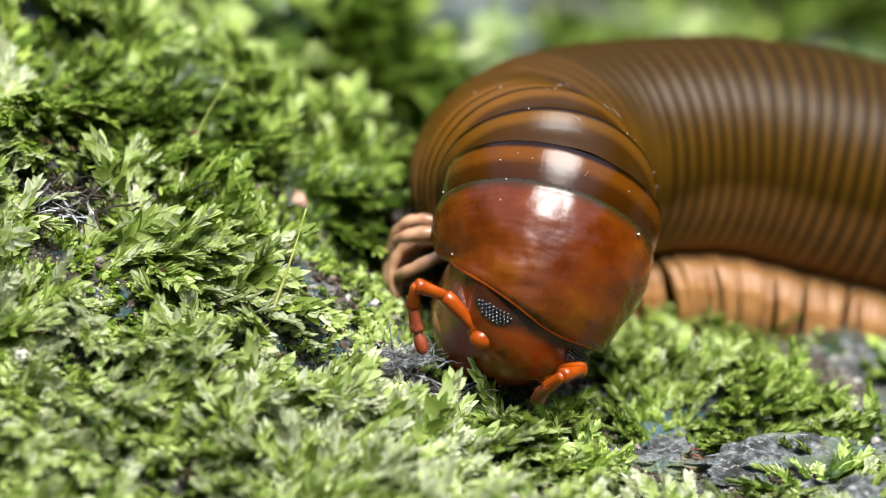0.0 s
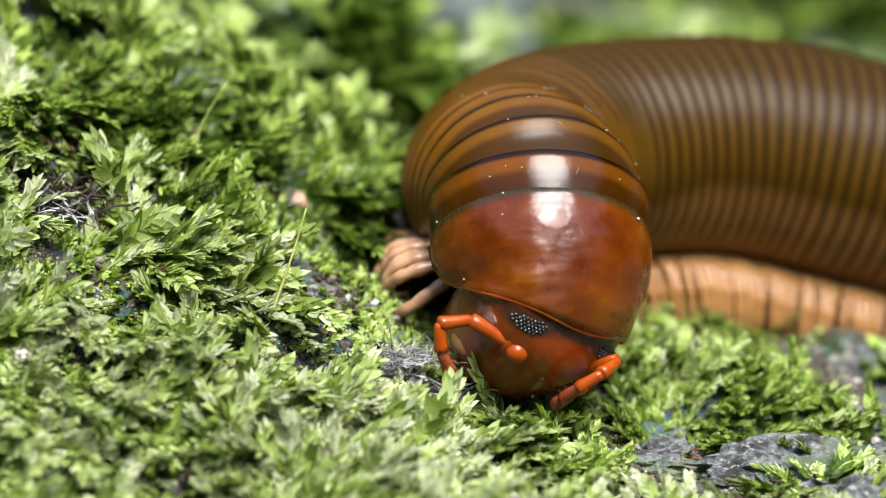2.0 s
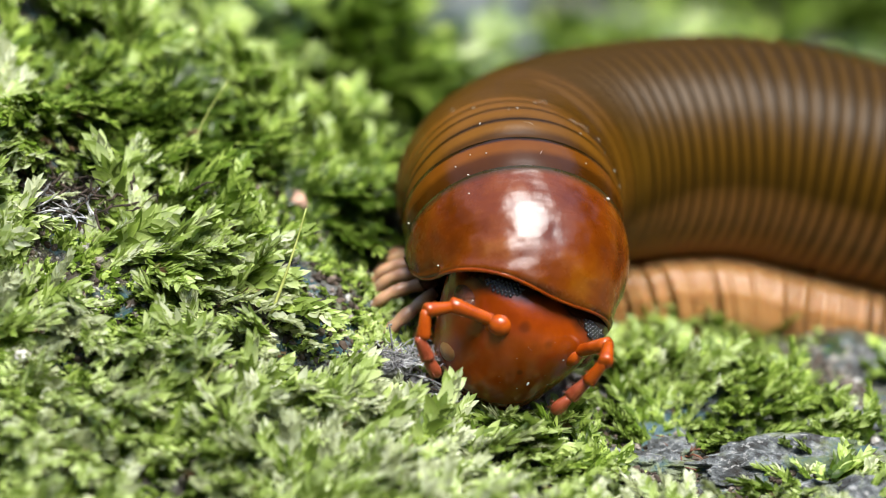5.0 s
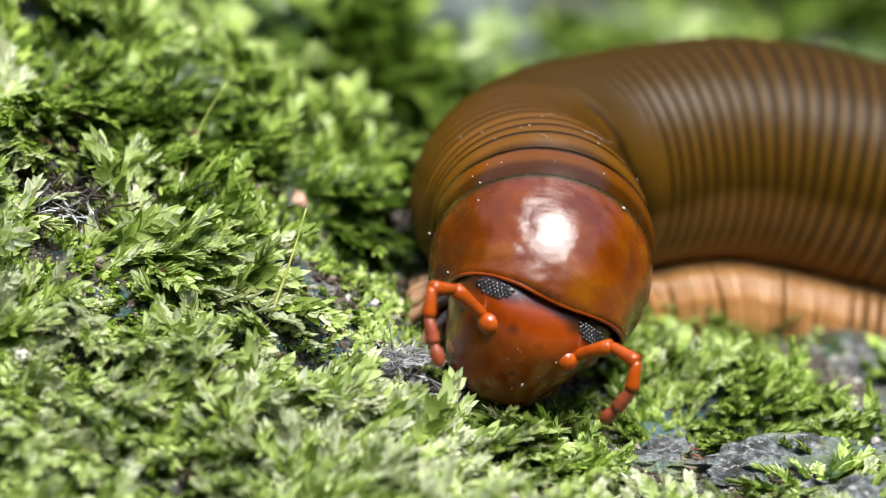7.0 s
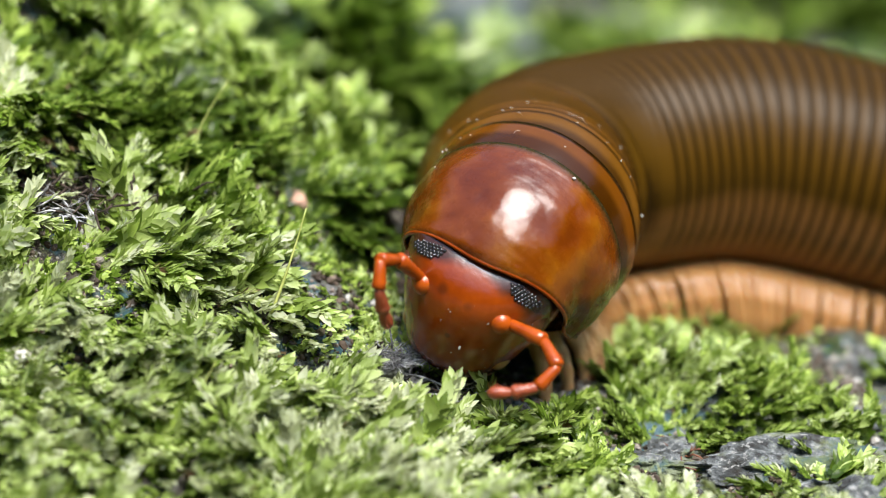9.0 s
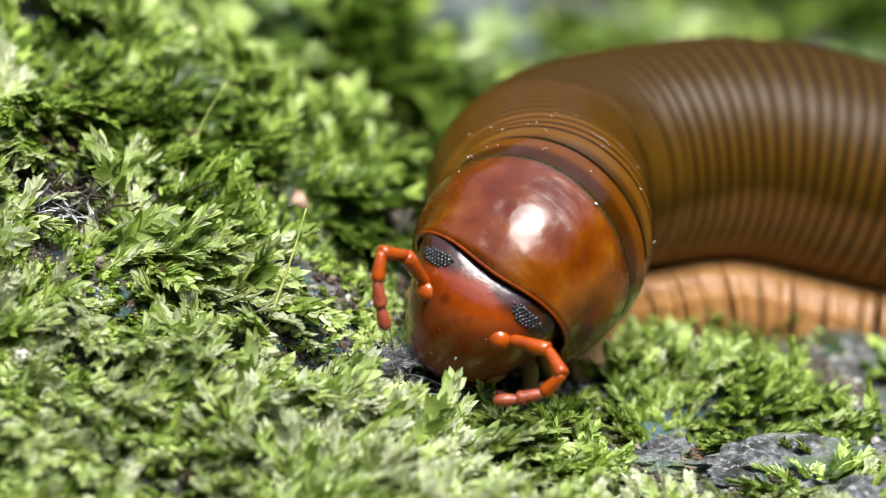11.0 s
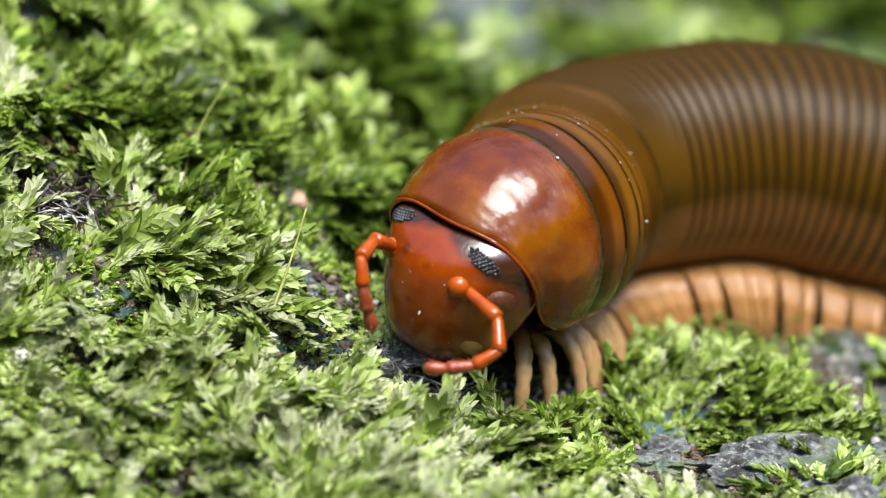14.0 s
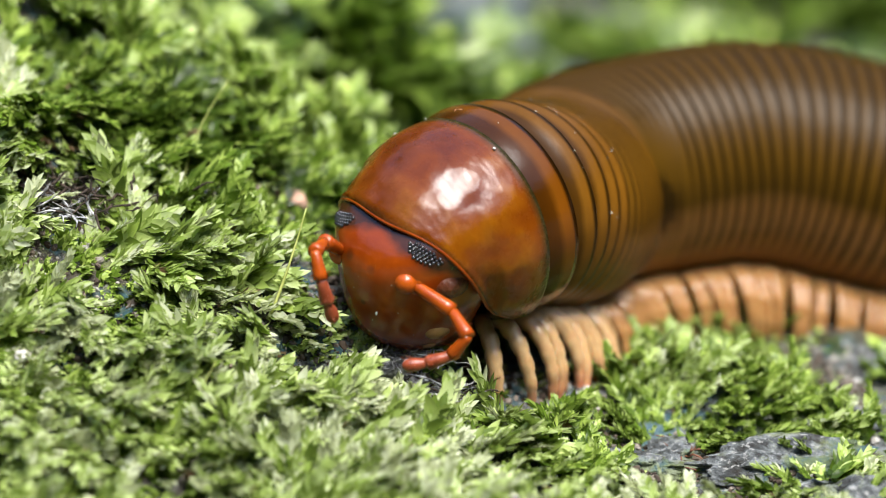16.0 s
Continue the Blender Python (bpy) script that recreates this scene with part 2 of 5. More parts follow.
def interp(x, xs, ys):
    return float(np.interp(x, xs, ys))


def smooth_interp(x, xs, ys):
    """Catmull-Rom through a few stations."""
    if x <= xs[0]:
        return ys[0]
    if x >= xs[-1]:
        return ys[-1]
    k = max(i for i in range(len(xs) - 1) if xs[i] <= x)
    s = [(ys[min(i + 1, len(xs) - 1)] - ys[max(i - 1, 0)]) / (xs[min(i + 1, len(xs) - 1)] - xs[max(i - 1, 0)]) for i in range(len(xs))]
    h = xs[k + 1] - xs[k]
    u = (x - xs[k]) / h
    return (2 * u**3 - 3 * u**2 + 1) * ys[k] + (u**3 - 2 * u**2 + u) * h * s[k] + (3 * u**2 - 2 * u**3) * ys[k + 1] + (u**3 - u**2) * h * s[k + 1]


# ---- ground: a mossy rock with a bank on one side ----
def ground_height(x, y):
    """Height of the bare ground in millimetres."""
    bank = 11.6 + smooth_interp(max(-70.0, min(x, 40.0)), [-70, -24, -4, 4, 9, 22, 40], [8, -0.2, -5.7, -9.5, -10.7, -11.5, -11.6])
    f = 1.114 + (0.038 if y > 1 else 0.062) * (max(-16.0, min(y, 16.0)) - 1)
    if y > 16:
        f *= max(0.0, 1 - ((y - 16) / 40) ** 2) if y < 56 else 0.0
    f = max(f, 0.0) if y > 16 else f
    hollow = 0.9 * math.exp(-(((x - 1.0) / 5.0) ** 2 + ((y + 2.5) / 3.0) ** 2))
    trench = 1.6 * math.exp(-(((x - 1.0) / 4.5) ** 2 + ((y - 7.0) / 5.0) ** 2))
    z = -11.6 + bank * f - hollow - trench - 0.20 * (1 + math.tanh((y - 19) / 6.0)) * (1 + math.tanh((x - 2) / 6.0))
    n = noise.noise(Vector((x * 0.11, y * 0.11, 3.1))) * 0.9 + noise.noise(Vector((x * 0.33, y * 0.33, 7.7))) * 0.85 + noise.noise(Vector((x * 1.1, y * 1.1, 1.7))) * 0.16
    z += 1.1 * math.exp(-(((x - 14.5) / 5.5) ** 2 + ((y - 6.0) / 3.0) ** 2))
    far = max(0.0, math.hypot(x, y) - 70) * 0.06
    return z + n + noise.noise(Vector((x * 0.01, y * 0.01, 5.0))) * min(far, 60)


def build_ground():
    near_x = [-44 + 0.8 * i for i in range(111)]
    near_y = [-48 + 0.8 * i for i in range(200)]

    def stretch(near):
        step, lo, hi = 1.2, [], []
        a, b = near[0], near[-1]
        while step < 9000:
            a, b = a - step, b + step
            lo.append(a)
            hi.append(b)
            step *= 1.35
        return lo[::-1] + near + hi

    xs, ys = stretch(near_x), stretch(near_y)
    verts = [(x, y, ground_height(x, y)) for y in ys for x in xs]
    n = len(xs)
    faces = [(j * n + i, j * n + i + 1, (j + 1) * n + i + 1, (j + 1) * n + i) for j in range(len(ys) - 1) for i in range(n - 1)]
    g = mesh_object("ground", verts, faces, ROCK)
    return tagged(g, "grey weathered rock and dark soil under patchy moss", "ground", kind="structure")


build_ground()


def build_sky_screen():
    """An unseen dark green ring, metres away all round, added to keep low sky out of reflections."""
    rng = random.Random(2)
    cols, rows = 120, 14
    verts = []
    for i in range(rows):
        for j in range(cols):
            a = 2 * math.pi * j / cols
            p = Vector((math.cos(a), math.sin(a), 0))
            h = 4600 * i / (rows - 1)
            r = 6200 + 600 * noise.noise(Vector((p.x * 3, p.y * 3, i * 0.5))) - 300 * (i / rows) ** 2
            top = 1 + 0.28 * noise.noise(p * 5) + 0.12 * rng.uniform(-1, 1)
            verts.append((p.x * r, p.y * r, -700 + h * (top if i > 2 else 1)))
    ob = mesh_object("backdrop", verts, grid_faces(rows, cols, True), make_plain("sky_screen_green", [(0.35, (0.012, 0.018, 0.005)), (0.55, (0.05, 0.085, 0.02)), (0.7, (0.10, 0.15, 0.04))], 6, 0.7, 0.2, 0.6))
    return tagged(ob, "unseen dark green wall added far around the rock to block low sky", "woodland", kind="structure")


build_sky_screen()


# ---- moss ----
def sprig_template(rng, length, leaves, leaf, fine=True):
    """A feathery moss shoot along +x that lifts at the tip, clad in overlapping pointed leaves: arrays of verts and faces."""
    verts, faces, tiers = [], [], []
    curve, sway = rng.uniform(0.1, 0.45), rng.uniform(-0.35, 0.35)

    def spine(u):
        return Vector((length * u, sway * length * u * u, length * (0.25 * math.sin(u * 2.6) * 0.4 + curve * u * u)))

    for k in range(leaves):
        u = 0.04 + 0.96 * (k / (leaves - 1)) ** 0.92
        p = spine(u)
        d = (spine(u + 0.04) - spine(u - 0.04)).normalized()
        side = d.cross(Vector((0, 0, 1))).normalized()
        up = side.cross(d)
        hand = (1, -1, 0.25, -1, 1, -0.25)[k % 6] * rng.uniform(0.7, 1.1)
        out = side * hand + up * rng.uniform(-0.15, 0.55)
        spread = 0.85 - 0.40 * u + rng.uniform(-0.15, 0.2)
        way = (d * (1 - spread * 0.35) + out * spread).normalized()
        size = leaf * rng.uniform(0.75, 1.15) * (0.7 + 0.5 * math.sin(math.pi * min(1.0, 0.15 + u * 0.75)))
        wide = way.cross(up + out * 0.25)
        wide = wide.normalized() if wide.length > 0.05 else side
        nrm = wide.cross(way).normalized()
        w = size * rng.uniform(0.20, 0.28)
        droop = nrm * size * rng.uniform(-0.32, 0.10)
        b = len(verts)
        if fine:
            m1, m2 = p + way * size * 0.33 - nrm * w * 0.36, p + way * size * 0.68 - nrm * w * 0.35 + droop * 0.4
            verts += [p, p + way * size * 0.27 + wide * w, m1, p + way * size * 0.27 - wide * w, p + way * size * 0.66 + wide * w * 0.70 + droop * 0.4, m2, p + way * size * 0.66 - wide * w * 0.70 + droop * 0.4, p + way * size + droop]
            faces += [(b, b + 1, b + 2), (b, b + 2, b + 3), (b + 1, b + 4, b + 5), (b + 1, b + 5, b + 2), (b + 2, b + 5, b + 6), (b + 2, b + 6, b + 3), (b + 4, b + 7, b + 5), (b + 5, b + 7, b + 6)]
        else:
            verts += [p, p + way * size * 0.42 + wide * w, p + way * size * 0.42 - wide * w, p + way * size + droop]
            faces += [(b, b + 1, b + 2), (b + 1, b + 3, b + 2)]
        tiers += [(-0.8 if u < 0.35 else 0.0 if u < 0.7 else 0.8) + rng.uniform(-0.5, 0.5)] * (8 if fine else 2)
    return np.array([tuple(v) for v in verts]), np.array(faces), np.array(tiers)


def moss_cover(x, y):
    """How well moss covers the rock here, below zero on bare stone."""
    v = 0.13 + noise.noise(Vector((x * 0.13 + 9, y * 0.13, 0.3))) * 0.7 + noise.noise(Vector((x * 0.42, y * 0.42, 4.3))) * 0.55 + noise.noise(Vector((x * 0.95, y * 0.95, 2.3))) * 0.4
    v -= 1.1 * math.exp(-(((x - 14.5) / 9.5) ** 2 + ((y + 2.9) / 2.3) ** 2))
    v += 0.8 * math.exp(-(((x - 6.5) / 2.2) ** 2 + ((y + 7.0) / 2.2) ** 2)) + 0.8 * math.exp(-(((x - 20.5) / 3.2) ** 2 + ((y + 6.4) / 2.0) ** 2))
    v -= 1.0 * math.exp(-(((x - 5.0) / 4.2) ** 2 + ((y - 1.5) / 4.5) ** 2))
    v -= 1.1 * math.exp(-(((x - 1.0) / 4.5) ** 2 + ((y - 7) / 5.5) ** 2))
    v -= 0.9 * math.exp(-(((x - 30) / 9) ** 2 + ((y - 22) / 9) ** 2))
    v += 0.95 * math.exp(-(((x - 7.0) / 3.5) ** 2 + ((y + 1.6) / 1.3) ** 2))
    v += 0.8 * math.exp(-(((x - 14.5) / 6) ** 2 + ((y - 7) / 4.5) ** 2))
    v -= 0.5 * math.exp(-(((x - 23) / 4) ** 2 + ((y - 6) / 4.5) ** 2))
    v -= 0.65 * math.exp(-(((x + 3.6) / 3) ** 2 + (y / 3.2) ** 2))
    if x < 2 and y < 14:
        v += 0.27
    v -= 1.5 * math.exp(-(((x + 2.0) / 2.6) ** 2 + ((y + 1.4) / 1.7) ** 2))
    v += 2.0 * math.exp(-(((x - 2.0) / 2.6) ** 2 + ((y + 3.0) / 1.5) ** 2))
    v += 0.6 * math.exp(-(((x + 4) / 9) ** 2 + ((y - 38) / 16) ** 2))
    if y > 22:
        v += -0.4 + 1.2 * noise.noise(Vector((x * 0.09, y * 0.07, 6.6)))
    v -= 1.6 * math.exp(-(((x + 17) / 7) ** 2 + ((y - 70) / 16) ** 2)) + 1.5 * math.exp(-(((x + 3) / 6) ** 2 + ((y - 66) / 13) ** 2))
    if y < -10 and x > 4:
        v += 0.10
    v -= 0.85 * math.exp(-(((x + 4.8) / 4.6) ** 2 + ((y - 6.5) / 6.5) ** 2))
    v -= 1.05 * math.exp(-(((x + 21.5) / 3.4) ** 2 + ((y - 3.6) / 2.8) ** 2))
    v -= 0.95 * math.exp(-(((x + 11.8) / 2.3) ** 2 + ((y - 7.2) / 2.2) ** 2))
    v -= 0.8 * math.exp(-(((x + 17.9) / 1.5) ** 2 + ((y + 0.9) / 1.4) ** 2))
    v -= 0.7 * math.exp(-(((x + 20.0) / 1.5) ** 2 + ((y + 5.0) / 1.6) ** 2))
    return v


def moss_place(rng, x, y, scale):
    """A pose for a shoot that grows at (x, y): a 3 x 3 turn with its size, and the place."""
    e = 0.8
    gx = (ground_height(x + e, y) - ground_height(x - e, y)) / (2 * e)
    gy = (ground_height(x, y + e) - ground_height(x, y - e)) / (2 * e)
    up = Vector((-gx, -gy, 1)).normalized()
    lean = -0.5 + noise.noise(Vector((x * 0.16, y * 0.16, 8.8))) * 4.5 + rng.uniform(-0.9, 0.9)
    turn = up.to_track_quat("Z", "Y").to_matrix() @ Matrix.Rotation(lean, 3, "Z") @ Matrix.Rotation(rng.uniform(-0.55, 0.12), 3, "Y") @ Matrix.Rotation(rng.uniform(-0.5, 0.5), 3, "X")
    scale *= (0.72 if x > 5 else 1.0) * (1 - 0.58 * math.exp(-(((x + 1.0) / 3.8) ** 2 + ((y + 3.3) / 2.6) ** 2)))
    lift = max(0.0, moss_cover(x, y)) * rng.uniform(0.0, 1.5)
    return turn, scale * rng.uniform(0.6, 1.2), Vector((x, y, ground_height(x, y) + lift * scale - 0.15))


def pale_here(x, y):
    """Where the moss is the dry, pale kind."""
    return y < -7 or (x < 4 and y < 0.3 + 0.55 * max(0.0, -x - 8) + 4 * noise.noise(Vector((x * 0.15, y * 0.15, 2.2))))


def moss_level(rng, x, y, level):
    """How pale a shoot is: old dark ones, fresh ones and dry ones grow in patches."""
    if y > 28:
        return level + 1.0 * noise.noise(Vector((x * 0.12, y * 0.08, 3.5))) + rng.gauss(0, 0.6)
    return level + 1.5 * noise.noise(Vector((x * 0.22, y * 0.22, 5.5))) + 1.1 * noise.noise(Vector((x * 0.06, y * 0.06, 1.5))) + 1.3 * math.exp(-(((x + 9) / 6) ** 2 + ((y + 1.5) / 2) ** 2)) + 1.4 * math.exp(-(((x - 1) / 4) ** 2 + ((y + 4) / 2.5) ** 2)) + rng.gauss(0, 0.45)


def scatter_moss(name, count, x0, x1, y0, y1, templates, seed, scale, label, level, keep, film=False, kinds=MOSS_KINDS):
    rng = random.Random(seed)
    vs, fs, ms, total, placed = [], [], [], 0, 0
    while placed < count:
        x, y = rng.uniform(x0, x1), rng.uniform(y0, y1)
        if abs(x) > 0.12 * (y + 188) + 4 and y < 30:
            continue
        if keep(x, y) is False:
            placed += 1
            continue
        if not film and moss_cover(x, y) < rng.uniform(-0.05, 0.25):
            placed += 0.4
            continue
        placed += 1
        tv, tf, tiers = templates[rng.randrange(len(templates))]
        turn, s, place = moss_place(rng, x, y, scale)
        vs.append(tv @ (np.array(turn) * s).T + np.array(place))
        fs.append(tf + total)
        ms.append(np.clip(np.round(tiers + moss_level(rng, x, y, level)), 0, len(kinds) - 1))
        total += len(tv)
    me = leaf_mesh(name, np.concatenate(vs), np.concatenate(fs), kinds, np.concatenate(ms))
    return tagged(new(name, me), label, "moss", kind="stuff")


def leaf_mesh(name, v, f, mats, kinds):
    me = bpy.data.meshes.new(name)
    me.vertices.add(len(v))
    me.vertices.foreach_set("co", (v * MM).astype(np.float32).ravel())
    me.loops.add(f.size)
    me.loops.foreach_set("vertex_index", f.astype(np.int32).ravel())
    me.polygons.add(len(f))
    me.polygons.foreach_set("loop_start", np.arange(0, f.size, 3, dtype=np.int32))
    me.polygons.foreach_set("loop_total", np.full(len(f), 3, dtype=np.int32))
    for mat in mats:
        me.materials.append(mat)
    me.polygons.foreach_set("material_index", kinds.astype(np.int32))
    me.update()
    me.validate()
    me.shade_smooth()
    return me


def plant_shoots(count, templates, seed):
    """Moss shoots that stand apart, each a thing of its own."""
    rng = random.Random(seed)
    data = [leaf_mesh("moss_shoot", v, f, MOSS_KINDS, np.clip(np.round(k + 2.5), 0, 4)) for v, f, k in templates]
    made = 0
    while made < count:
        x = rng.uniform(-25, 24)
        y = rng.uniform(-9, 6) - max(0.0, -x - 10) * 0.1
        if moss_cover(x, y) < 0.1 or x > 4 or not pale_here(x, y) or math.hypot(x - 4, y - 4) < 5 or math.hypot(x + 2, y + 2) < 3.6:
            continue
        turn, s, place = moss_place(rng, x, y, 0.9)
        ob = new("moss_shoot", data[made % len(data)])
        ob.matrix_basis = Matrix.Translation((place + Vector((0, 0, 0.25))) * MM) @ (turn @ Matrix.Diagonal((s, s, s))).to_4x4()
        tagged(ob, "pale green feathery moss shoot with pointed leaves", "moss shoot", "moss shoots on the rock")
        made += 1


rng0 = random.Random(4)
NEAR_TEMPLATES = [sprig_template(rng0, rng0.uniform(2.4, 4.4), 34, rng0.uniform(0.80, 1.25)) for _ in range(16)]
FAR_TEMPLATES = [sprig_template(rng0, rng0.uniform(2.4, 3.6), 14, 1.5, False) for _ in range(6)]
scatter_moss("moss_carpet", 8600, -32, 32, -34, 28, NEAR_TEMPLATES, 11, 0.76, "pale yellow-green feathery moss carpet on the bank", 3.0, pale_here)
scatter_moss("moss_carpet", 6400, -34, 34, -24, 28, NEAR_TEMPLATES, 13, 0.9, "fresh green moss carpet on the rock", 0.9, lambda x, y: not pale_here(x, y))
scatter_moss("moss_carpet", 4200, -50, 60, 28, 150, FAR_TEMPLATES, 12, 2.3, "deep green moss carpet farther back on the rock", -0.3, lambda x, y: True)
def film_here(x, y):
    return moss_cover(x, y) < 0.3 and noise.noise(Vector((x * 0.5, y * 0.5, 9.4))) > (-0.35 if x < 3 else 0.12)


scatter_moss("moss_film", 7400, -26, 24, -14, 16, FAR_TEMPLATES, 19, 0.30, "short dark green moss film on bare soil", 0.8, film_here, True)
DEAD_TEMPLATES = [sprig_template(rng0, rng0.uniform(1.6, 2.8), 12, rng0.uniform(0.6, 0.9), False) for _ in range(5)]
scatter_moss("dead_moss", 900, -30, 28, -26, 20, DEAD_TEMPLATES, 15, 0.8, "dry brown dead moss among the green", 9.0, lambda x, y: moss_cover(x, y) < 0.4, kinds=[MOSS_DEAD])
plant_shoots(240, NEAR_TEMPLATES[:8], 21)


# ---- loose things on the ground ----
def lumpy(name, size, seed, mat, rough=0.25, detail=3):
    """A weathered pebble or slab as one mesh, in millimetres."""
    bm = bmesh.new()
    bmesh.ops.create_icosphere(bm, subdivisions=detail, radius=1.0)
    for v in bm.verts:
        p = v.co.normalized()
        n = noise.noise(p * 1.3 + Vector((seed, 0, 0))) * rough * 1.6 + noise.noise(p * 3.7 + Vector((0, seed, 0))) * rough * 0.7 + noise.noise(p * 9.0 + Vector((0, 0, seed))) * rough * 0.3 + abs(noise.noise(p * 5.0 + Vector((seed, seed, 0)))) * rough * 0.35 + noise.noise(p * 23.0) * rough * 0.14
        p = p * (1 + n)
        v.co = Vector((p.x * size[0], p.y * size[1], p.z * size[2])) * MM
    me = bpy.data.meshes.new(name)
    bm.to_mesh(me)
    bm.free()
    me.materials.append(mat)
    me.shade_smooth()
    return new(name, me)


def rest(ob, x, y, sink, turn=0.0, tilt=0.0):
    ob.matrix_basis = mm_place(x, y, ground_height(x, y) - sink) @ pose(0, 0, 0, tilt, 0, turn)
    return ob


def mm_place(x, y, z):
    return Matrix.Translation((x * MM, y * MM, z * MM))


SLAB = make_rock()
for x, y, sx, sy, sz, turn in ((18.3, -2.8, 5.0, 2.1, 1.0, 6), (9.6, -3.0, 4.2, 1.5, 0.8, -10), (12.5, -1.8, 2.2, 1.6, 1.0, 30), (22.5, -8.5, 3.0, 2.0, 0.9, 0), (3.2, -6.5, 2.6, 1.5, 0.8, 20), (26.5, 13.5, 4.6, 3.0, 1.1, 15), (-3.6, 79.0, 11.0, 7.0, 4.0, 20), (8.0, 62.0, 6.0, 5.0, 2.5, 20)):
    slab = rest(lumpy("stone", (sx, sy, sz), x, SLAB, 0.34, 5), x, y, 0.15, turn)
    tagged(slab, "rough blue-grey stone breaking through the moss", "stone", "stones in the moss")
PALE = make_plain("pale_stone", [(0.3, (0.30, 0.27, 0.23)), (0.7, (0.52, 0.50, 0.46))], 500, 0.6, 0.4, 0.4)
for x, y, s in ((-18.5, 84.0, 9.0), (26.0, 95.0, 7.0)):
    tagged(rest(lumpy("stone", (s, s * 0.8, s * 0.55), x, make_plain("beige_stone", [(0.3, (0.22, 0.18, 0.14)), (0.7, (0.42, 0.36, 0.30))], 90, 0.8, 0.2, 0.6), 0.25, 4), x, y, -1.0, 30), "pale beige stone behind the moss", "stone", "stones in the moss")
PINK = make_plain("pink_stone", [(0.3, (0.32, 0.17, 0.11)), (0.7, (0.52, 0.34, 0.25))], 400, 0.7, 0.3, 0.4)
for k, (x, y, s, m) in enumerate(((-22.2, -6.8, 0.48, PALE), (-23.2, 1.6, 0.5, PALE), (-22.4, 2.4, 0.4, PINK), (-8.5, 11.4, 0.9, PINK), (-11.3, 6.6, 0.8, PINK), (-18.7, 12.7, 0.5, PINK), (11.8, -8.9, 0.3, PALE), (10.2, -7.4, 0.28, PALE), (21.8, -9.6, 0.45, PINK), (-22.8, 3.6, 0.45, PALE), (-12.3, -6.8, 0.3, PINK))):
    stone = rest(lumpy("pebble", (s, s * 0.8, s * 0.6), k + 0.5, m, 0.32, 3), x, y, -1.2 if y < -6 and x < -20 else -0.15, k * 40)
    tagged(stone, "tiny pale quartz pebble lying in the moss" if m == PALE else "small pinkish stone chip lying in the moss", "pebble", "pebbles in the moss")

FIBRE = make_plain("grey_fibre", [(0.33, (0.05, 0.047, 0.045)), (0.5, (0.20, 0.195, 0.19)), (0.66, (0.52, 0.515, 0.51))], 1200, 0.7, 0.3, 0.5)
DIRT = make_plain("dark_litter", [(0.3, (0.012, 0.009, 0.007)), (0.6, (0.06, 0.042, 0.03)), (0.75, (0.16, 0.12, 0.09))], 1500, 0.8, 0.2, 0.6)
STALK = make_plain("stalk_green", [(0.3, (0.22, 0.26, 0.05)), (0.7, (0.45, 0.46, 0.14))], 800, 0.5, 0.4, 0.1)


def fibres(rng, count, spread, length, radius, flat):
    """A tangle of thin dry fibres round the origin, in millimetres."""
    pieces = []
    for _ in range(count):
        p = Vector((rng.gauss(0, spread[0]), rng.gauss(0, spread[1]), abs(rng.gauss(0, spread[2]))))
        a, e = rng.uniform(0, 6.283), rng.uniform(-0.2, flat)
        d = Vector((math.cos(a) * math.cos(e), math.sin(a) * math.cos(e), math.sin(e)))
        n = length * rng.uniform(0.4, 1.3)
        pts = []
        for k in range(6):
            pts.append(tuple(p))
            d = (d + Vector((rng.gauss(0, 0.22), rng.gauss(0, 0.22), rng.gauss(0, 0.18)))).normalized()
            p = p + d * n / 5
        r = radius * rng.uniform(0.5, 1.4)
        pieces.append(tube(pts, [r * 0.7, r, r * 1.15, r * 0.9, r * 0.8, r * 0.3], 5))
    return join(pieces)


rng1 = random.Random(8)
for x, y, z, count, spread, length, radius, mat, label in (
    (-2.3, -0.9, 0.8, 420, (1.15, 0.55, 0.40), 0.8, 0.034, FIBRE, "tangle of grey dry fibres and lichen at the bank's edge"),
    (-20.3, 4.2, 0.5, 170, (1.9, 1.1, 0.5), 1.5, 0.06, DIRT, "dark clump of soil and dead roots in the moss"),
    (-21.8, 2.6, 0.5, 80, (1.3, 0.8, 0.4), 1.6, 0.06, FIBRE, "grey dead fibres on the moss"),
    (-0.6, -1.7, 0.7, 90, (1.3, 0.45, 0.25), 1.1, 0.04, FIBRE, "grey lichen threads on the moss edge"),
    (-1.0, -1.4, 0.15, 190, (1.9, 0.8, 0.3), 0.7, 0.04, DIRT, "dark crumbs of soil and dead moss at the bank's edge"),
    (12.5, -2.6, 0.5, 14, (1.4, 0.6, 0.3), 0.8, 0.045, make_plain("rusty_litter", [(0.3, (0.07, 0.022, 0.01)), (0.7, (0.17, 0.06, 0.025))], 900, 0.6), "rusty brown dead moss tips"),
):
    v, f = fibres(rng1, count, spread, length, radius, 0.5)
    tangle = mesh_object("plant_litter", v, f, mat)
    tangle.matrix_basis = mm_place(x, y, ground_height(x, y) + z)
    tagged(tangle, label, "plant litter")


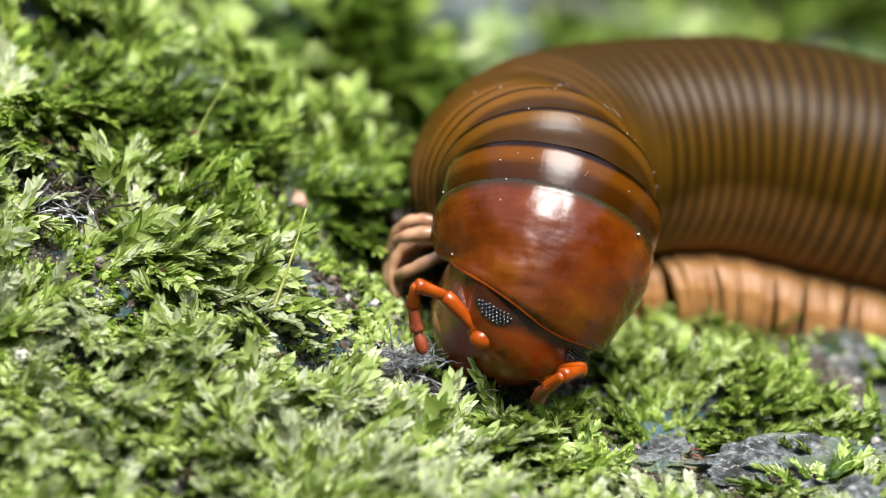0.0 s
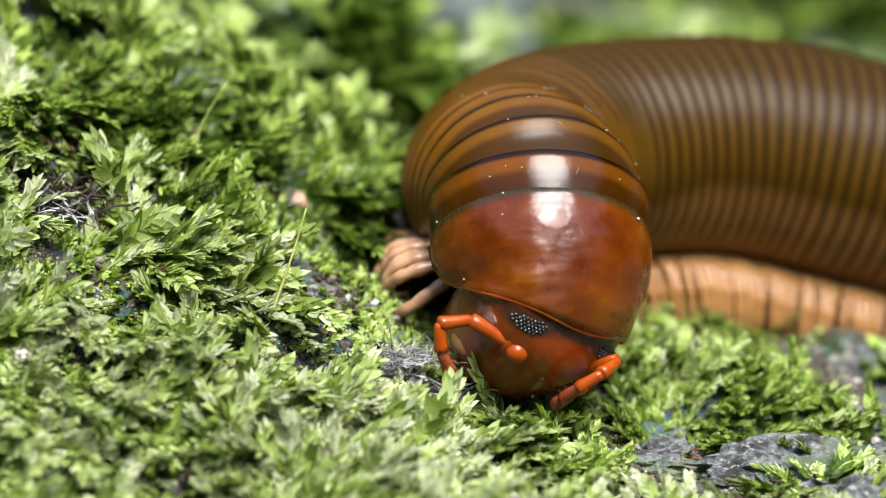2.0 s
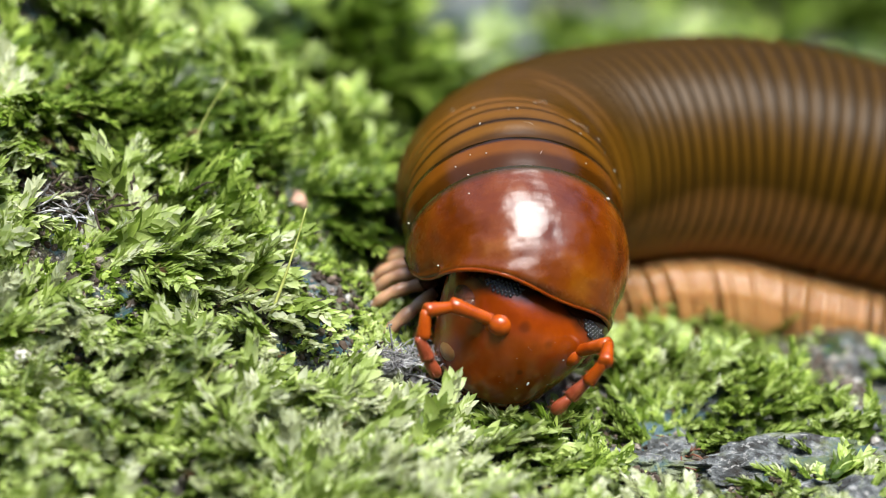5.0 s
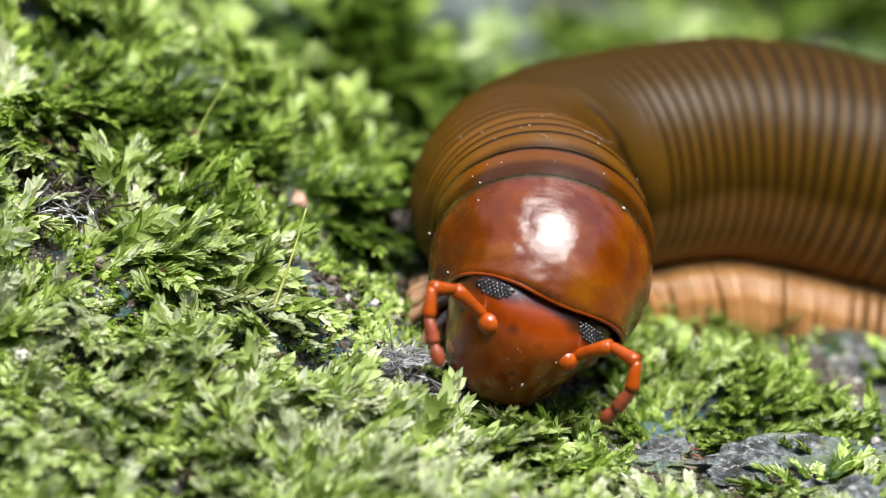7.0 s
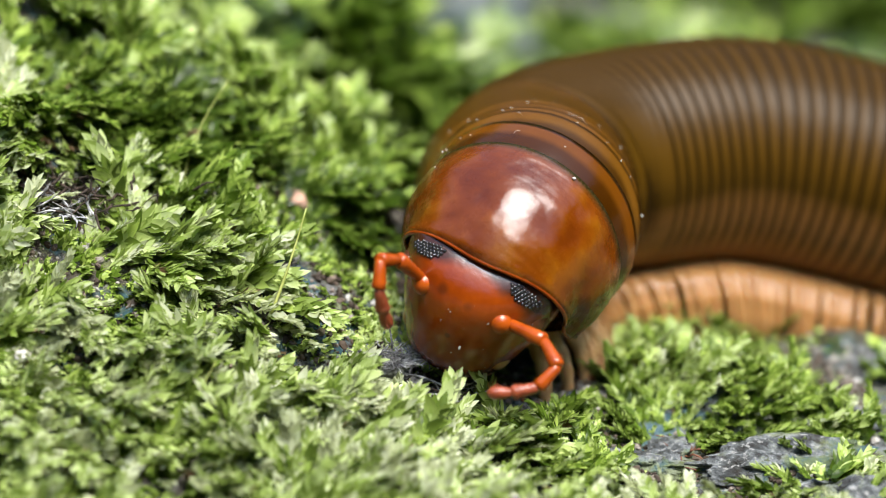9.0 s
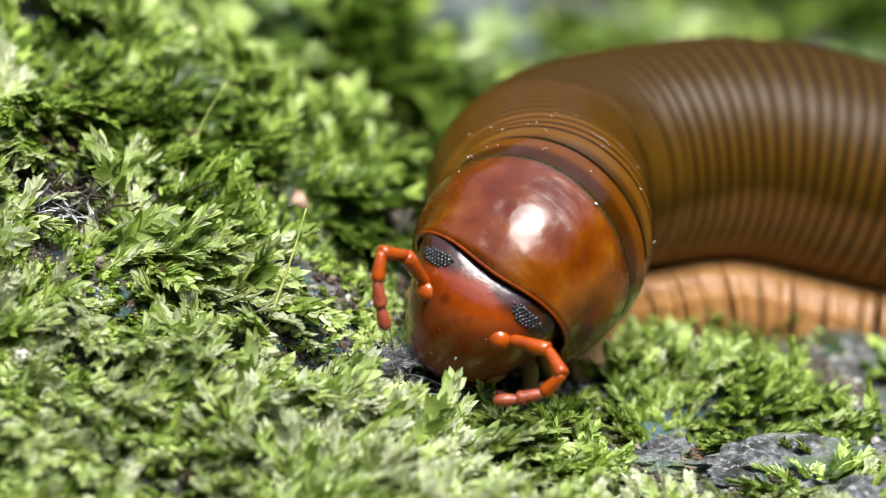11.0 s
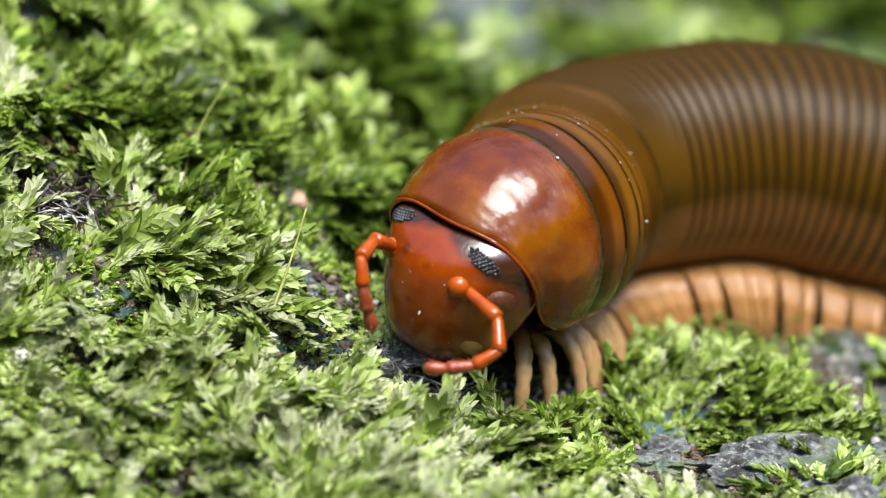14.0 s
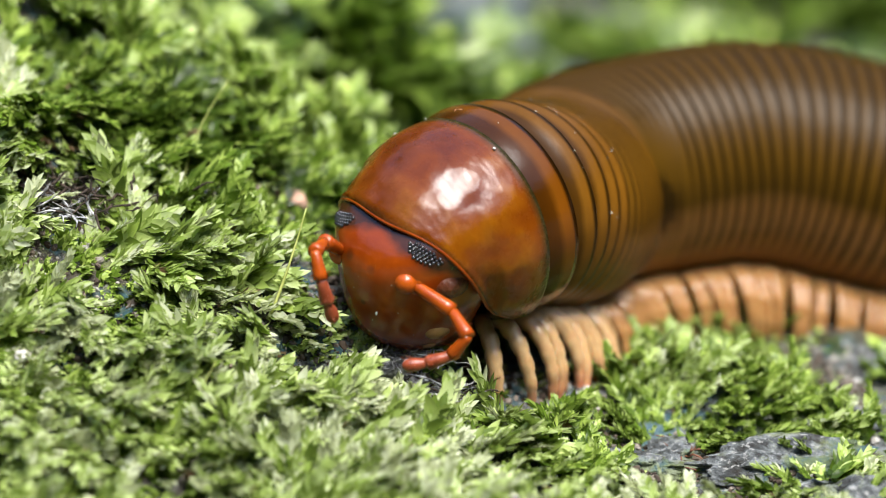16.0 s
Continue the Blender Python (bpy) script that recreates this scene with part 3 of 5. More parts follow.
def dry_twig(foot, rise, bend, radius):
    """A thin dead stem crusted with grey dust."""
    rng = random.Random(5)
    pts = [Vector(rise) * (k / 9) + Vector(bend) * math.sin(math.pi * k / 9) for k in range(10)]
    pieces = [tube([tuple(p) for p in pts], [radius * (1 - 0.5 * k / 9) for k in range(10)], 6)]
    for k in range(26):
        p = pts[rng.randrange(10)] + Vector((rng.gauss(0, radius), rng.gauss(0, radius), rng.gauss(0, radius)))
        r = radius * rng.uniform(0.35, 0.9)
        pieces.append(ball(p, (r, r, r), 4, 6))
    ob = mesh_object("dry_twig", *join(pieces), FIBRE)
    ob.matrix_basis = mm_place(*foot)
    return tagged(ob, "thin dead stem crusted with grey dust", "twig")


dry_twig((-2.85, -0.6, ground_height(-2.85, -0.6) + 0.2), (-0.1, 0.0, 2.5), (0.12, 0, 0), 0.08)
dry_twig((-2.2, -1.3, ground_height(-2.2, -1.3) + 0.5), (2.9, -0.9, -0.8), (0, 0, 0.25), 0.075)
for k, (x, y, sx, sy, sz) in enumerate(((-2.6, -0.9, 0.75, 0.5, 0.5), (-1.5, -1.3, 0.7, 0.5, 0.4), (-0.5, -1.7, 0.7, 0.4, 0.3), (-3.5, -0.7, 0.5, 0.4, 0.35))):
    clod = rest(lumpy("soil_clod", (sx, sy, sz), 3.3 + k, FIBRE, 0.45, 4), x, y, -0.35, k * 55)
    tagged(clod, "crumbly grey clod of dust and dead moss", "clod", "clods at the bank's edge")


def make_crumb_mat():
    m, nt, b = material("soil_crumb", 0.75, 0.3)
    g = nt.nodes.new("ShaderNodeNewGeometry")
    c = ramp(nt, g.outputs["Random Per Island"], [(0.0, (0.018, 0.012, 0.008)), (0.45, (0.06, 0.04, 0.026)), (0.7, (0.17, 0.13, 0.10)), (0.92, (0.22, 0.20, 0.17)), (1.0, (0.50, 0.48, 0.44))])
    nt.links.new(c.outputs[0], b.inputs["Base Color"])
    bump(nt, b, noise_node(nt, 4000, 3).outputs[0], 0.5, 0.0002)
    return m


def build_crumbs(count, seed):
    """Loose grains of soil, grit and dead leaf on the bare places."""
    rng = random.Random(seed)
    pieces = []
    while len(pieces) < count:
        x, y = rng.uniform(-26, 24), rng.uniform(-12, 16)
        if moss_cover(x, y) > 0.12:
            continue
        s = 0.06 + 0.22 * rng.random() ** 3
        v, f = ball((0, 0, 0), (s * rng.uniform(0.8, 1.8), s, s * rng.uniform(0.5, 1.0)), 4, 6)
        m = Euler((rng.uniform(0, 6), rng.uniform(0, 6), rng.uniform(0, 6))).to_matrix()
        o = Vector((x, y, ground_height(x, y) + s * 0.3))
        pieces.append(([m @ (Vector(p) * rng.uniform(0.8, 1.2)) + o for p in v], f))
    ob = mesh_object("soil_grains", *join(pieces), make_crumb_mat(), None, "", False)
    return tagged(ob, "dark soil crumbs and pale grit on bare rock", "soil", kind="stuff")


build_crumbs(6000, 17)


def stalk(name, foot, top, bend, radius, label):
    a, b = Vector(foot), Vector(top)
    pts = [tuple(a.lerp(b, k / 8) + Vector(bend) * math.sin(math.pi * k / 8)) for k in range(9)]
    ob = mesh_object(name, *tube([tuple(Vector(p) - a) for p in pts], [radius * (1 - 0.6 * k / 8) for k in range(9)], 7), STALK)
    ob.matrix_basis = mm_place(*a)
    return tagged(ob, label, "moss stalk")


def on_ground(x, y, lift=0.0):
    return (x, y, ground_height(x, y) + lift)


stalk("moss_stalk", on_ground(-9.4, -0.6), (-7.4, 0.75, 2.1), (0.15, 0, 0.2), 0.10, "thin upright yellow-green moss stalk")
stalk("moss_stalk", on_ground(-14.6, 6.6), (-12.0, 8.9, 6.8), (-0.5, 0, 0), 0.06, "long thin yellow-green moss stalk")
stalk("moss_stalk", on_ground(-13.9, -8.0), (-11.9, -8.4, -3.2), (0.2, 0, 0.3), 0.08, "thin upright yellow-green moss stalk")

# ---- the millipede ----
millipede = tagged(new("millipede"), "large glossy red-brown millipede with orange head, crawling over moss", "millipede")


def build_collum():
    rows, cols = 22, 49
    verts = []
    span = 122.0
    for i in range(rows):
        u = i / (rows - 1)
        for j in range(cols):
            a = -span + 2 * span * j / (cols - 1)
            s = abs(a) / span
            front = -6.9 + 3.2 * min(1.0, s / 0.85) ** 2.2
            lobe = max(0.0, (s - 0.82) / 0.18)
            front = front * (1 - lobe**3) + -0.4 * lobe**3
            y = front * (1 - u)
            r_top = smooth_interp(-y, [0, 1.5, 3, 4.4, 5.5, 6.3, 6.9], [6.15, 6.17, 5.92, 5.35, 4.6, 3.8, 3.05])
            r_side = smooth_interp(-y, [0, 1.5, 3, 3.8], [6.15, 6.1, 5.65, 5.0])
            k = min(1.0, s / 0.8) ** 2
            r = r_top * (1 - k) + r_side * k
            r += 0.10 * max(0.0, 1 - abs(u - 0.04) / 0.04)
            t = math.radians(a)
            verts.append((r * math.sin(t), y, r * math.cos(t)))
    n = len(verts)
    for i in range(rows):
        for j in range(cols):
            x, y, z = verts[i * cols + j]
            verts.append((x * 0.955, y + 0.05, z * 0.955))
    f = grid_faces(rows, cols, False)
    faces = [tuple(reversed(q)) for q in f] + [tuple(k + n for k in q) for q in f]
    for i in range(rows - 1):
        for j in (0, cols - 1):
            q = (i * cols + j, (i + 1) * cols + j, (i + 1) * cols + j + n, i * cols + j + n)
            faces.append(q if j == 0 else q[::-1])
    for j in range(cols - 1):
        for i in (0, rows - 1):
            q = (i * cols + j, i * cols + j + 1, i * cols + j + 1 + n, i * cols + j + n)
            faces.append(q if i else q[::-1])
    ob = mesh_object("collar_shield", verts, faces, CHITIN, millipede, "glossy mahogany collar shield behind the head")
    lip = [tuple(Vector(verts[j]) * 0.985) for j in range(1, cols - 1)]
    mesh_object("rim", *tube(lip, [0.13] * len(lip), 8), RIM, ob, "orange-red rolled front rim")
    return ob


def build_ring(radius, profile, mat, label=""):
    sides = 56
    verts = []
    for y, r in profile:
        for j in range(sides):
            a = 2 * math.pi * j / sides
            under = max(0.0, -math.cos(a))
            rr = radius * r * (1 - 0.10 * under**3)
            verts.append((rr * math.sin(a), y, rr * math.cos(a)))
    return mesh_object("ring", verts, [tuple(reversed(q)) for q in grid_faces(len(profile), sides, True)], mat, millipede, label)


HEAD_Z = [-5.2, -4.9, -4.2, -3.2, -2.0, -1.0, 0.0, 1.0, 1.8, 2.5, 3.2, 3.9, 4.4]
HEAD_F = [2.4, 1.3, 0.3, -0.35, -0.85, -1.12, -1.25, -1.05, -0.55, 0.05, 0.85, 1.9, 3.2]
HEAD_W = [1.3, 2.15, 2.8, 3.3, 3.8, 4.15, 4.4, 4.6, 4.68, 4.55, 4.1, 3.2, 1.9]
HEAD_Y = 4.0


def head_front(x, z, proud=0.0):
    """A point of the face at (x, z)."""
    w, f = smooth_interp(z, HEAD_Z, HEAD_W), smooth_interp(z, HEAD_Z, HEAD_F)
    e = interp(z, [-1.0, 0.5, 2.0], [0.92, 0.86, 0.74])
    k = min(0.999, abs(x) / w)
    return Vector((x, HEAD_Y - (HEAD_Y - f + proud) * (1 - k ** (2 / e)) ** (e / 2), z))


def build_head():
    rows, cols = 26, 40
    verts = []
    for i in range(rows):
        z = HEAD_Z[0] + (HEAD_Z[-1] - HEAD_Z[0]) * i / (rows - 1)
        w, f = smooth_interp(z, HEAD_Z, HEAD_W), smooth_interp(z, HEAD_Z, HEAD_F)
        e = interp(z, [-1.0, 0.5, 2.0], [0.92, 0.86, 0.74])
        for j in range(cols):
            a = 2 * math.pi * j / cols
            c, s = math.cos(a), math.sin(a)
            x = w * math.copysign(abs(s) ** e, s)
            d = (HEAD_Y - f) if c > 0 else 2.5
            verts.append((x, HEAD_Y - d * math.copysign(abs(c) ** e, c), z))
    faces = grid_faces(rows, cols, True)
    faces.append(tuple(reversed(range(cols))))
    faces.append(tuple(range((rows - 1) * cols, rows * cols)))
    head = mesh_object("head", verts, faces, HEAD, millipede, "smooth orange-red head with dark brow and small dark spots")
    for side in (-1, 1):
        pieces = []
        for i in range(-5, 6):
            for j in range(-3, 4):
                du, dv = i * 0.245 + (j % 2) * 0.122, j * 0.20
                half = math.sqrt(max(0.0, 1 - (du / 1.2) ** 2))
                if abs(du) > 1.18 or dv > 0.52 * half * (1 - 0.3 * du) or dv < -0.46 * half:
                    continue
                x, z = side * (2.95 + du * 0.84), 1.72 - du * 0.24 + dv * 0.74
                p = head_front(x, z, 0.02)
                pieces.append(ball(p, (0.105, 0.105, 0.105), 7, 10))
        mesh_object("eye", *join(pieces), EYE_BLACK, head, "black compound eye of shiny bead-like lenses")
        cheek = ball((side * 3.55, 2.0, 0.0), (0.82, 1.35, 0.95), 14, 20)
        mesh_object("cheek", *cheek, CHEEK, head, "brown translucent cheek plate")
        jaw = ball((side * 2.8, 2.6, -1.2), (0.9, 1.9, 1.2), 14, 20)
        mesh_object("mandible", *jaw, JAW, head, "red-brown mandible plate beside the face")
        palp = join([ball((side * 2.55, 2.7, -3.0), (0.7, 1.4, 0.9), 12, 18), ball((side * 1.9, 2.6, -4.1), (0.75, 0.9, 0.55), 10, 14)])
        mesh_object("mouthpart", *palp, PALP, head, "pale tan mouthpart under the head")
    return head


def build_legs(ring, ring_index, rows, radius):
    made = []
    for y in rows:
        for side in (-1, 1):
            leg = new("leg", CURLED_LEG_MESH if side < 0 else LEG_MESH if ring_index < 8 else REAR_LEG_MESH)
            leg.parent = ring
            leg.matrix_basis = leg_pose(side, y, radius, 0.0)
            made.append((leg, side, y))
    return made


def leg_pose(side, y, radius, swing):
    turn = 0 if side > 0 else 180
    lift = (3 + 0.4 * swing) if side > 0 else (-44 + 0.2 * swing)
    return Matrix.Translation((side * 2.9 * MM, y * MM, -(radius * 0.80) * MM)) @ pose(0, 0, 0, 0, 0, turn + swing * side) @ pose(0, 0, 0, 0, -lift, 0)


def leg_swing(place, side, t):
    """Stride of a leg, a wave that runs along the body."""
    if place < 3.4:
        return (1.0 if side > 0 else 1.4) * (-34, -12, 0, 5, 10, 30, 35, 40)[int(place * 2 + 1.2)] + 7 * math.sin(place * 0.9 + t * 1.7)
    return (33 if place < 8 else 7) * math.sin(place * 2.05 + t * 0.6 + (1.4 if side > 0 else 0.0)) + (7 if place < 8 else 3) * math.sin(place * 5.3 + 1.0)


def leg_mesh(pts, thick, mat):
    """A jointed leg that arches out from the body and curls down to a claw."""
    fine, rad = [], []
    r0 = [thick * r for r in (0.46, 0.52, 0.50, 0.46, 0.40, 0.32, 0.22, 0.05)]
    for i in range(29):
        u = 7 * i / 28
        fine.append(tuple(smooth_interp(u, list(range(8)), [p[k] for p in pts]) for k in range(3)))
        rad.append(smooth_interp(u, list(range(8)), r0) * (1 - 0.18 * abs(math.cos(math.pi * u))**6))
    ob = mesh_object("leg", *tube(fine, rad, 12), mat)
    me = ob.data
    bpy.data.objects.remove(ob)
    return me


LEG_STEP = {-1.3: -0.5, -0.1: 0.0, -0.35: -0.5, 0.4: 0.0, 0.3: 0.0, 0.64: 0.5}
LEG_MESH = leg_mesh([(-0.8, 0, 0.0), (0.4, 0, -0.1), (1.3, 0, -0.5), (2.05, 0, -1.3), (2.55, 0.05, -2.3), (2.8, 0.12, -3.4), (2.75, 0.1, -4.45), (2.35, -0.1, -5.4)], 1.0, LEG_LIT)
CURLED_LEG_MESH = leg_mesh([(-0.8, 0, 0.0), (0.7, 0, 0.35), (1.9, 0, 0.4), (2.8, 0, -0.15), (3.3, 0.05, -1.05), (3.4, 0.1, -2.05), (3.05, 0.05, -2.95), (2.4, -0.1, -3.6)], 0.76, LEG)
REAR_LEG_MESH = leg_mesh([(-0.8, 0, 0.0), (0.6, 0, 0.05), (1.6, 0, -0.15), (2.35, 0, -0.8), (2.8, 0.05, -1.7), (2.95, 0.12, -2.7), (2.75, 0.1, -3.6), (2.25, -0.1, -4.3)], 0.66, LEG_PINK_DIM)
collum = build_collum()
head = build_head()
RINGS = []
ring_profile = [(-0.9, 0.925), (-0.35, 0.935), (0.1, 0.935), (0.5, 0.955), (0.9, 0.982), (1.25, 1.0), (1.5, 1.006), (1.62, 0.998), (1.68, 0.98), (1.6, 0.93)]
second_profile = [(-0.9, 0.945), (-0.2, 0.965), (0.3, 0.985), (1.0, 1.0), (1.8, 1.01), (2.2, 1.005), (2.35, 0.985), (2.3, 0.94)]
COUNT = 72
ring_data = {}
for i in range(COUNT):
    size = 1.0 + 0.165 * min(1.0, max(0.0, (i - 3) / 26)) ** 0.8
    if i == 0:
        ob = build_ring(6.15, second_profile, RING_FRONT, "second body ring, glossy brown with a dark rear edge")
    else:
        coat = RING if i < 5 else RING_BROWN_DIM if i < 12 else RING_OLIVE_DIM
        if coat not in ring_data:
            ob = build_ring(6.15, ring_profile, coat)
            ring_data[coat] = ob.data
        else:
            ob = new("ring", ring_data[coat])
            ob.parent = millipede
    ob.scale = (size, 1.0, size)
    legs = build_legs(ob, i, (-1.3, -0.1) if i == 0 else (-0.35, 0.4) if i < 4 else (0.3, 0.64), 6.15)
    RINGS.append((ob, legs))

DUST = make_plain("dust", [(0.3, (0.32, 0.30, 0.26)), (0.7, (0.58, 0.56, 0.50))], 3000, 0.8, 0.2)
rng2 = random.Random(31)
specks = [(-5.4, -0.24, 3.36), (-5.24, -1.35, 3.05), (5.04, -1.36, 2.96), (4.9, -1.6, 3.2), (-5.16, -3.7, -0.4), (-6.17, -0.12, -1.23), (5.9, -1.2, -1.0), (2.0, -0.5, 5.85)]
pieces = []
for p in specks:
    r = rng2.uniform(0.05, 0.10)
    pieces.append(ball(Vector(p) * 1.012, (r * 1.3, r, r), 5, 7))
mesh_object("dust", *join(pieces), DUST, collum, "pale specks of dust")
for i in range(5):
    pieces = []
    for _ in range(4):
        a, y, r = radians(rng2.uniform(-80, 80)), rng2.uniform(1.0, 1.6), rng2.uniform(0.018, 0.045)
        pieces.append(ball((6.2 * math.sin(a), y, 6.2 * math.cos(a)), (r * rng2.uniform(1, 2), r, r), 4, 6))
    for _ in range(1):
        a, y, w = radians(rng2.uniform(-40, 50)), rng2.uniform(0.6, 1.5), rng2.uniform(-0.1, 0.1)
        pieces.append(tube([((6.22 + 0.10 * math.sin(k)) * math.sin(a + w * k * 0.5), y + 0.12 * k, (6.22 + 0.10 * math.sin(k)) * math.cos(a + w * k * 0.5)) for k in range(6)], [0.008] * 6, 4))
    mesh_object("dust", *join(pieces), DUST, RINGS[i][0], "pale specks of dust")
mesh_object("dust", *ball(head_front(0.85, -2.29, 0.02), (0.07, 0.04, 0.13), 5, 7), DUST, head, "pale speck on the face")

# Tiny pale specks on the face: dust, and wet glints done as pale grains.
for _ in range(14):
    x, z, r = rng2.uniform(-3.2, 3.2), rng2.uniform(-3.6, 1.0), rng2.uniform(0.010, 0.024)
    pieces = [ball(head_front(x, z, 0.015), (r * rng2.uniform(1, 1.8), r * 0.7, r), 4, 6)]
    mesh_object("dust", *join(pieces), DUST, head)

# feelers: a knob at the base and a chain of rigid segments
FEELERS = []


rng3 = random.Random(12)


def build_feeler(side):
    base = mesh_object("antenna", *join([ball((0, -0.34, 0.0), (0.64, 0.60, 0.62), 12, 18), ball((0, 0.1, 0.0), (0.82, 0.42, 0.80), 10, 18)]), ANTENNA, millipede, "orange-red jointed antenna")
    lengths = [2.9, 1.8, 1.5, 1.4, 1.2]
    segs = []
    for k, n in enumerate(lengths):
        r = [0.40, 0.38, 0.36, 0.36, 0.36][k]
        v, f = tube([(0, 0, -0.05), (0, 0, 0.1 * n), (0, 0, 0.5 * n), (0, 0, 0.85 * n), (0, 0, n), (0, 0, n + 0.08)], [r * 0.6, r * 0.84, r * 0.93, r * 1.09, r * 1.06, r * 0.6], 14)
        if k == 4:
            v, f = tube([(0, 0, z * n) for z in (-0.05, 0.1, 0.45, 0.75, 0.92, 1.03, 1.1, 1.13)], [r * q for q in (0.5, 0.74, 1.0, 1.02, 0.90, 0.62, 0.34, 0.1)], 14)
        hairs = []
        for _ in range((4, 10, 14, 18, 22)[k]):
            a, z = rng3.uniform(0, 6.283), rng3.uniform(0.5, 0.98) * n
            d = Vector((math.cos(a), math.sin(a), rng3.uniform(0.3, 0.8)))
            p = Vector((math.cos(a) * r, math.sin(a) * r, z))
            hairs.append(tube([tuple(p), tuple(p + d * 0.10), tuple(p + d * rng3.uniform(0.16, 0.26))], [0.014, 0.010, 0.003], 4))
        v, f = join([(v, f)] + hairs)
        s = mesh_object("antenna_segment", v, f, ANTENNA if k < 3 else FEELER_TIP, base)
        segs.append((s, n))
    return base, segs


FEELERS = [build_feeler(-1), build_feeler(1)]


# ---- everything that moves ----
def mm_pose(x, y, z, rx, ry, rz):
    return pose(x * MM, y * MM, z * MM, rx, ry, rz)


def hermite(p0, d0, p1, d1, u):
    return p0 * (2 * u**3 - 3 * u**2 + 1) + d0 * (u**3 - 2 * u**2 + u) + p1 * (3 * u**2 - 2 * u**3) + d1 * (u**3 - u**2)


def spine_points(t, m):
    """The body's centre line, from the collar back, in millimetres."""
    p0, back = m.translation / MM, m.to_3x3() @ Vector((0, 1, 0))
    times = [0, 4, 6.5, 8.5, 9.2, 12.5, 14.5, 16]
    mid = Vector([interp(t, times, row) for row in ((4.6, 3.8, 4.8, 5.0, 5.2, 6.3, 6.3, 6.2), (14.3,) * 8, (-0.9, -1.0, -1.9, -1.9, -1.7, -1.6, -2.1, -2.4))])
    reach = (mid - p0).length
    way = radians(74)
    turn = Vector((math.cos(way), math.sin(way), -0.06))
    pts = [hermite(p0, back * reach, mid, turn * reach, k / 30) for k in range(30)]
    p, gone = mid.copy(), 0.0
    while p.x < 80:
        pts.append(p.copy())
        way = max(radians(2), way - 0.5 / (9.0 if way > radians(36) else 27.0 if way > radians(9) else 70.0))
        p = p + Vector((math.cos(way), math.sin(way), 0)) * 0.5
        gone += 0.5
        sink = min(1.0, gone / 22)
        fall = min(1.0, max(0.0, (p.x - 15) / 20))
        p.z = mid.z + (-2.3 - mid.z) * sink * sink * (3 - 2 * sink) - 3.6 * fall * fall * (3 - 2 * fall)
    return pts


def ring_rows(rows):
    """Rows of every ring, strung along the centre line behind the collar."""
    out = [[] for _ in range(COUNT)]
    for t, m in rows:
        pts = spine_points(t, m)
        cum = [0.0]
        for a, b in zip(pts, pts[1:]):
            cum.append(cum[-1] + (b - a).length)
        front = interp(t, [0, 3.5, 6.3, 7, 9, 12.5, 13.5, 14.5, 16], [1.25, 1.25, 0.7, 0.7, 0.65, 0.65, 0.75, 0.85, 1.05])
        rear = 1.0
        steps = [0.1, 2.1] + [rear + (front - rear) * math.exp(-k / 7) for k in range(COUNT - 2)]
        up0 = m.to_3x3() @ Vector((0, 0, 1))
        s = 0.0
        for i in range(COUNT):
            s += steps[i]
            d = min(s, cum[-1] - 0.01)
            k = max(j for j in range(len(cum) - 1) if cum[j] <= d)
            u = (d - cum[k]) / (cum[k + 1] - cum[k])
            p = pts[k].lerp(pts[k + 1], u)
            a, b = pts[max(k - 1, 0)], pts[min(k + 2, len(pts) - 1)]
            y = (b - a).normalized()
            if d < 4:
                y = (m.to_3x3() @ Vector((0, 1, 0))).lerp(y, d / 4).normalized()
            w = min(1.0, d / 22)
            up = up0.lerp(Vector((0, 0, 1)), w)
            x = y.cross(up).normalized()
            z = x.cross(y)
            mat = Matrix((x, y, z)).transposed().to_4x4()
            mat.translation = p * MM
            out[i].append((t, mat))
    return out


def feeler_base_rows(head_rows, side):
    return [(t, m @ pose(side * 2.34 * MM, -0.1 * MM, 0)) for t, m in head_rows]


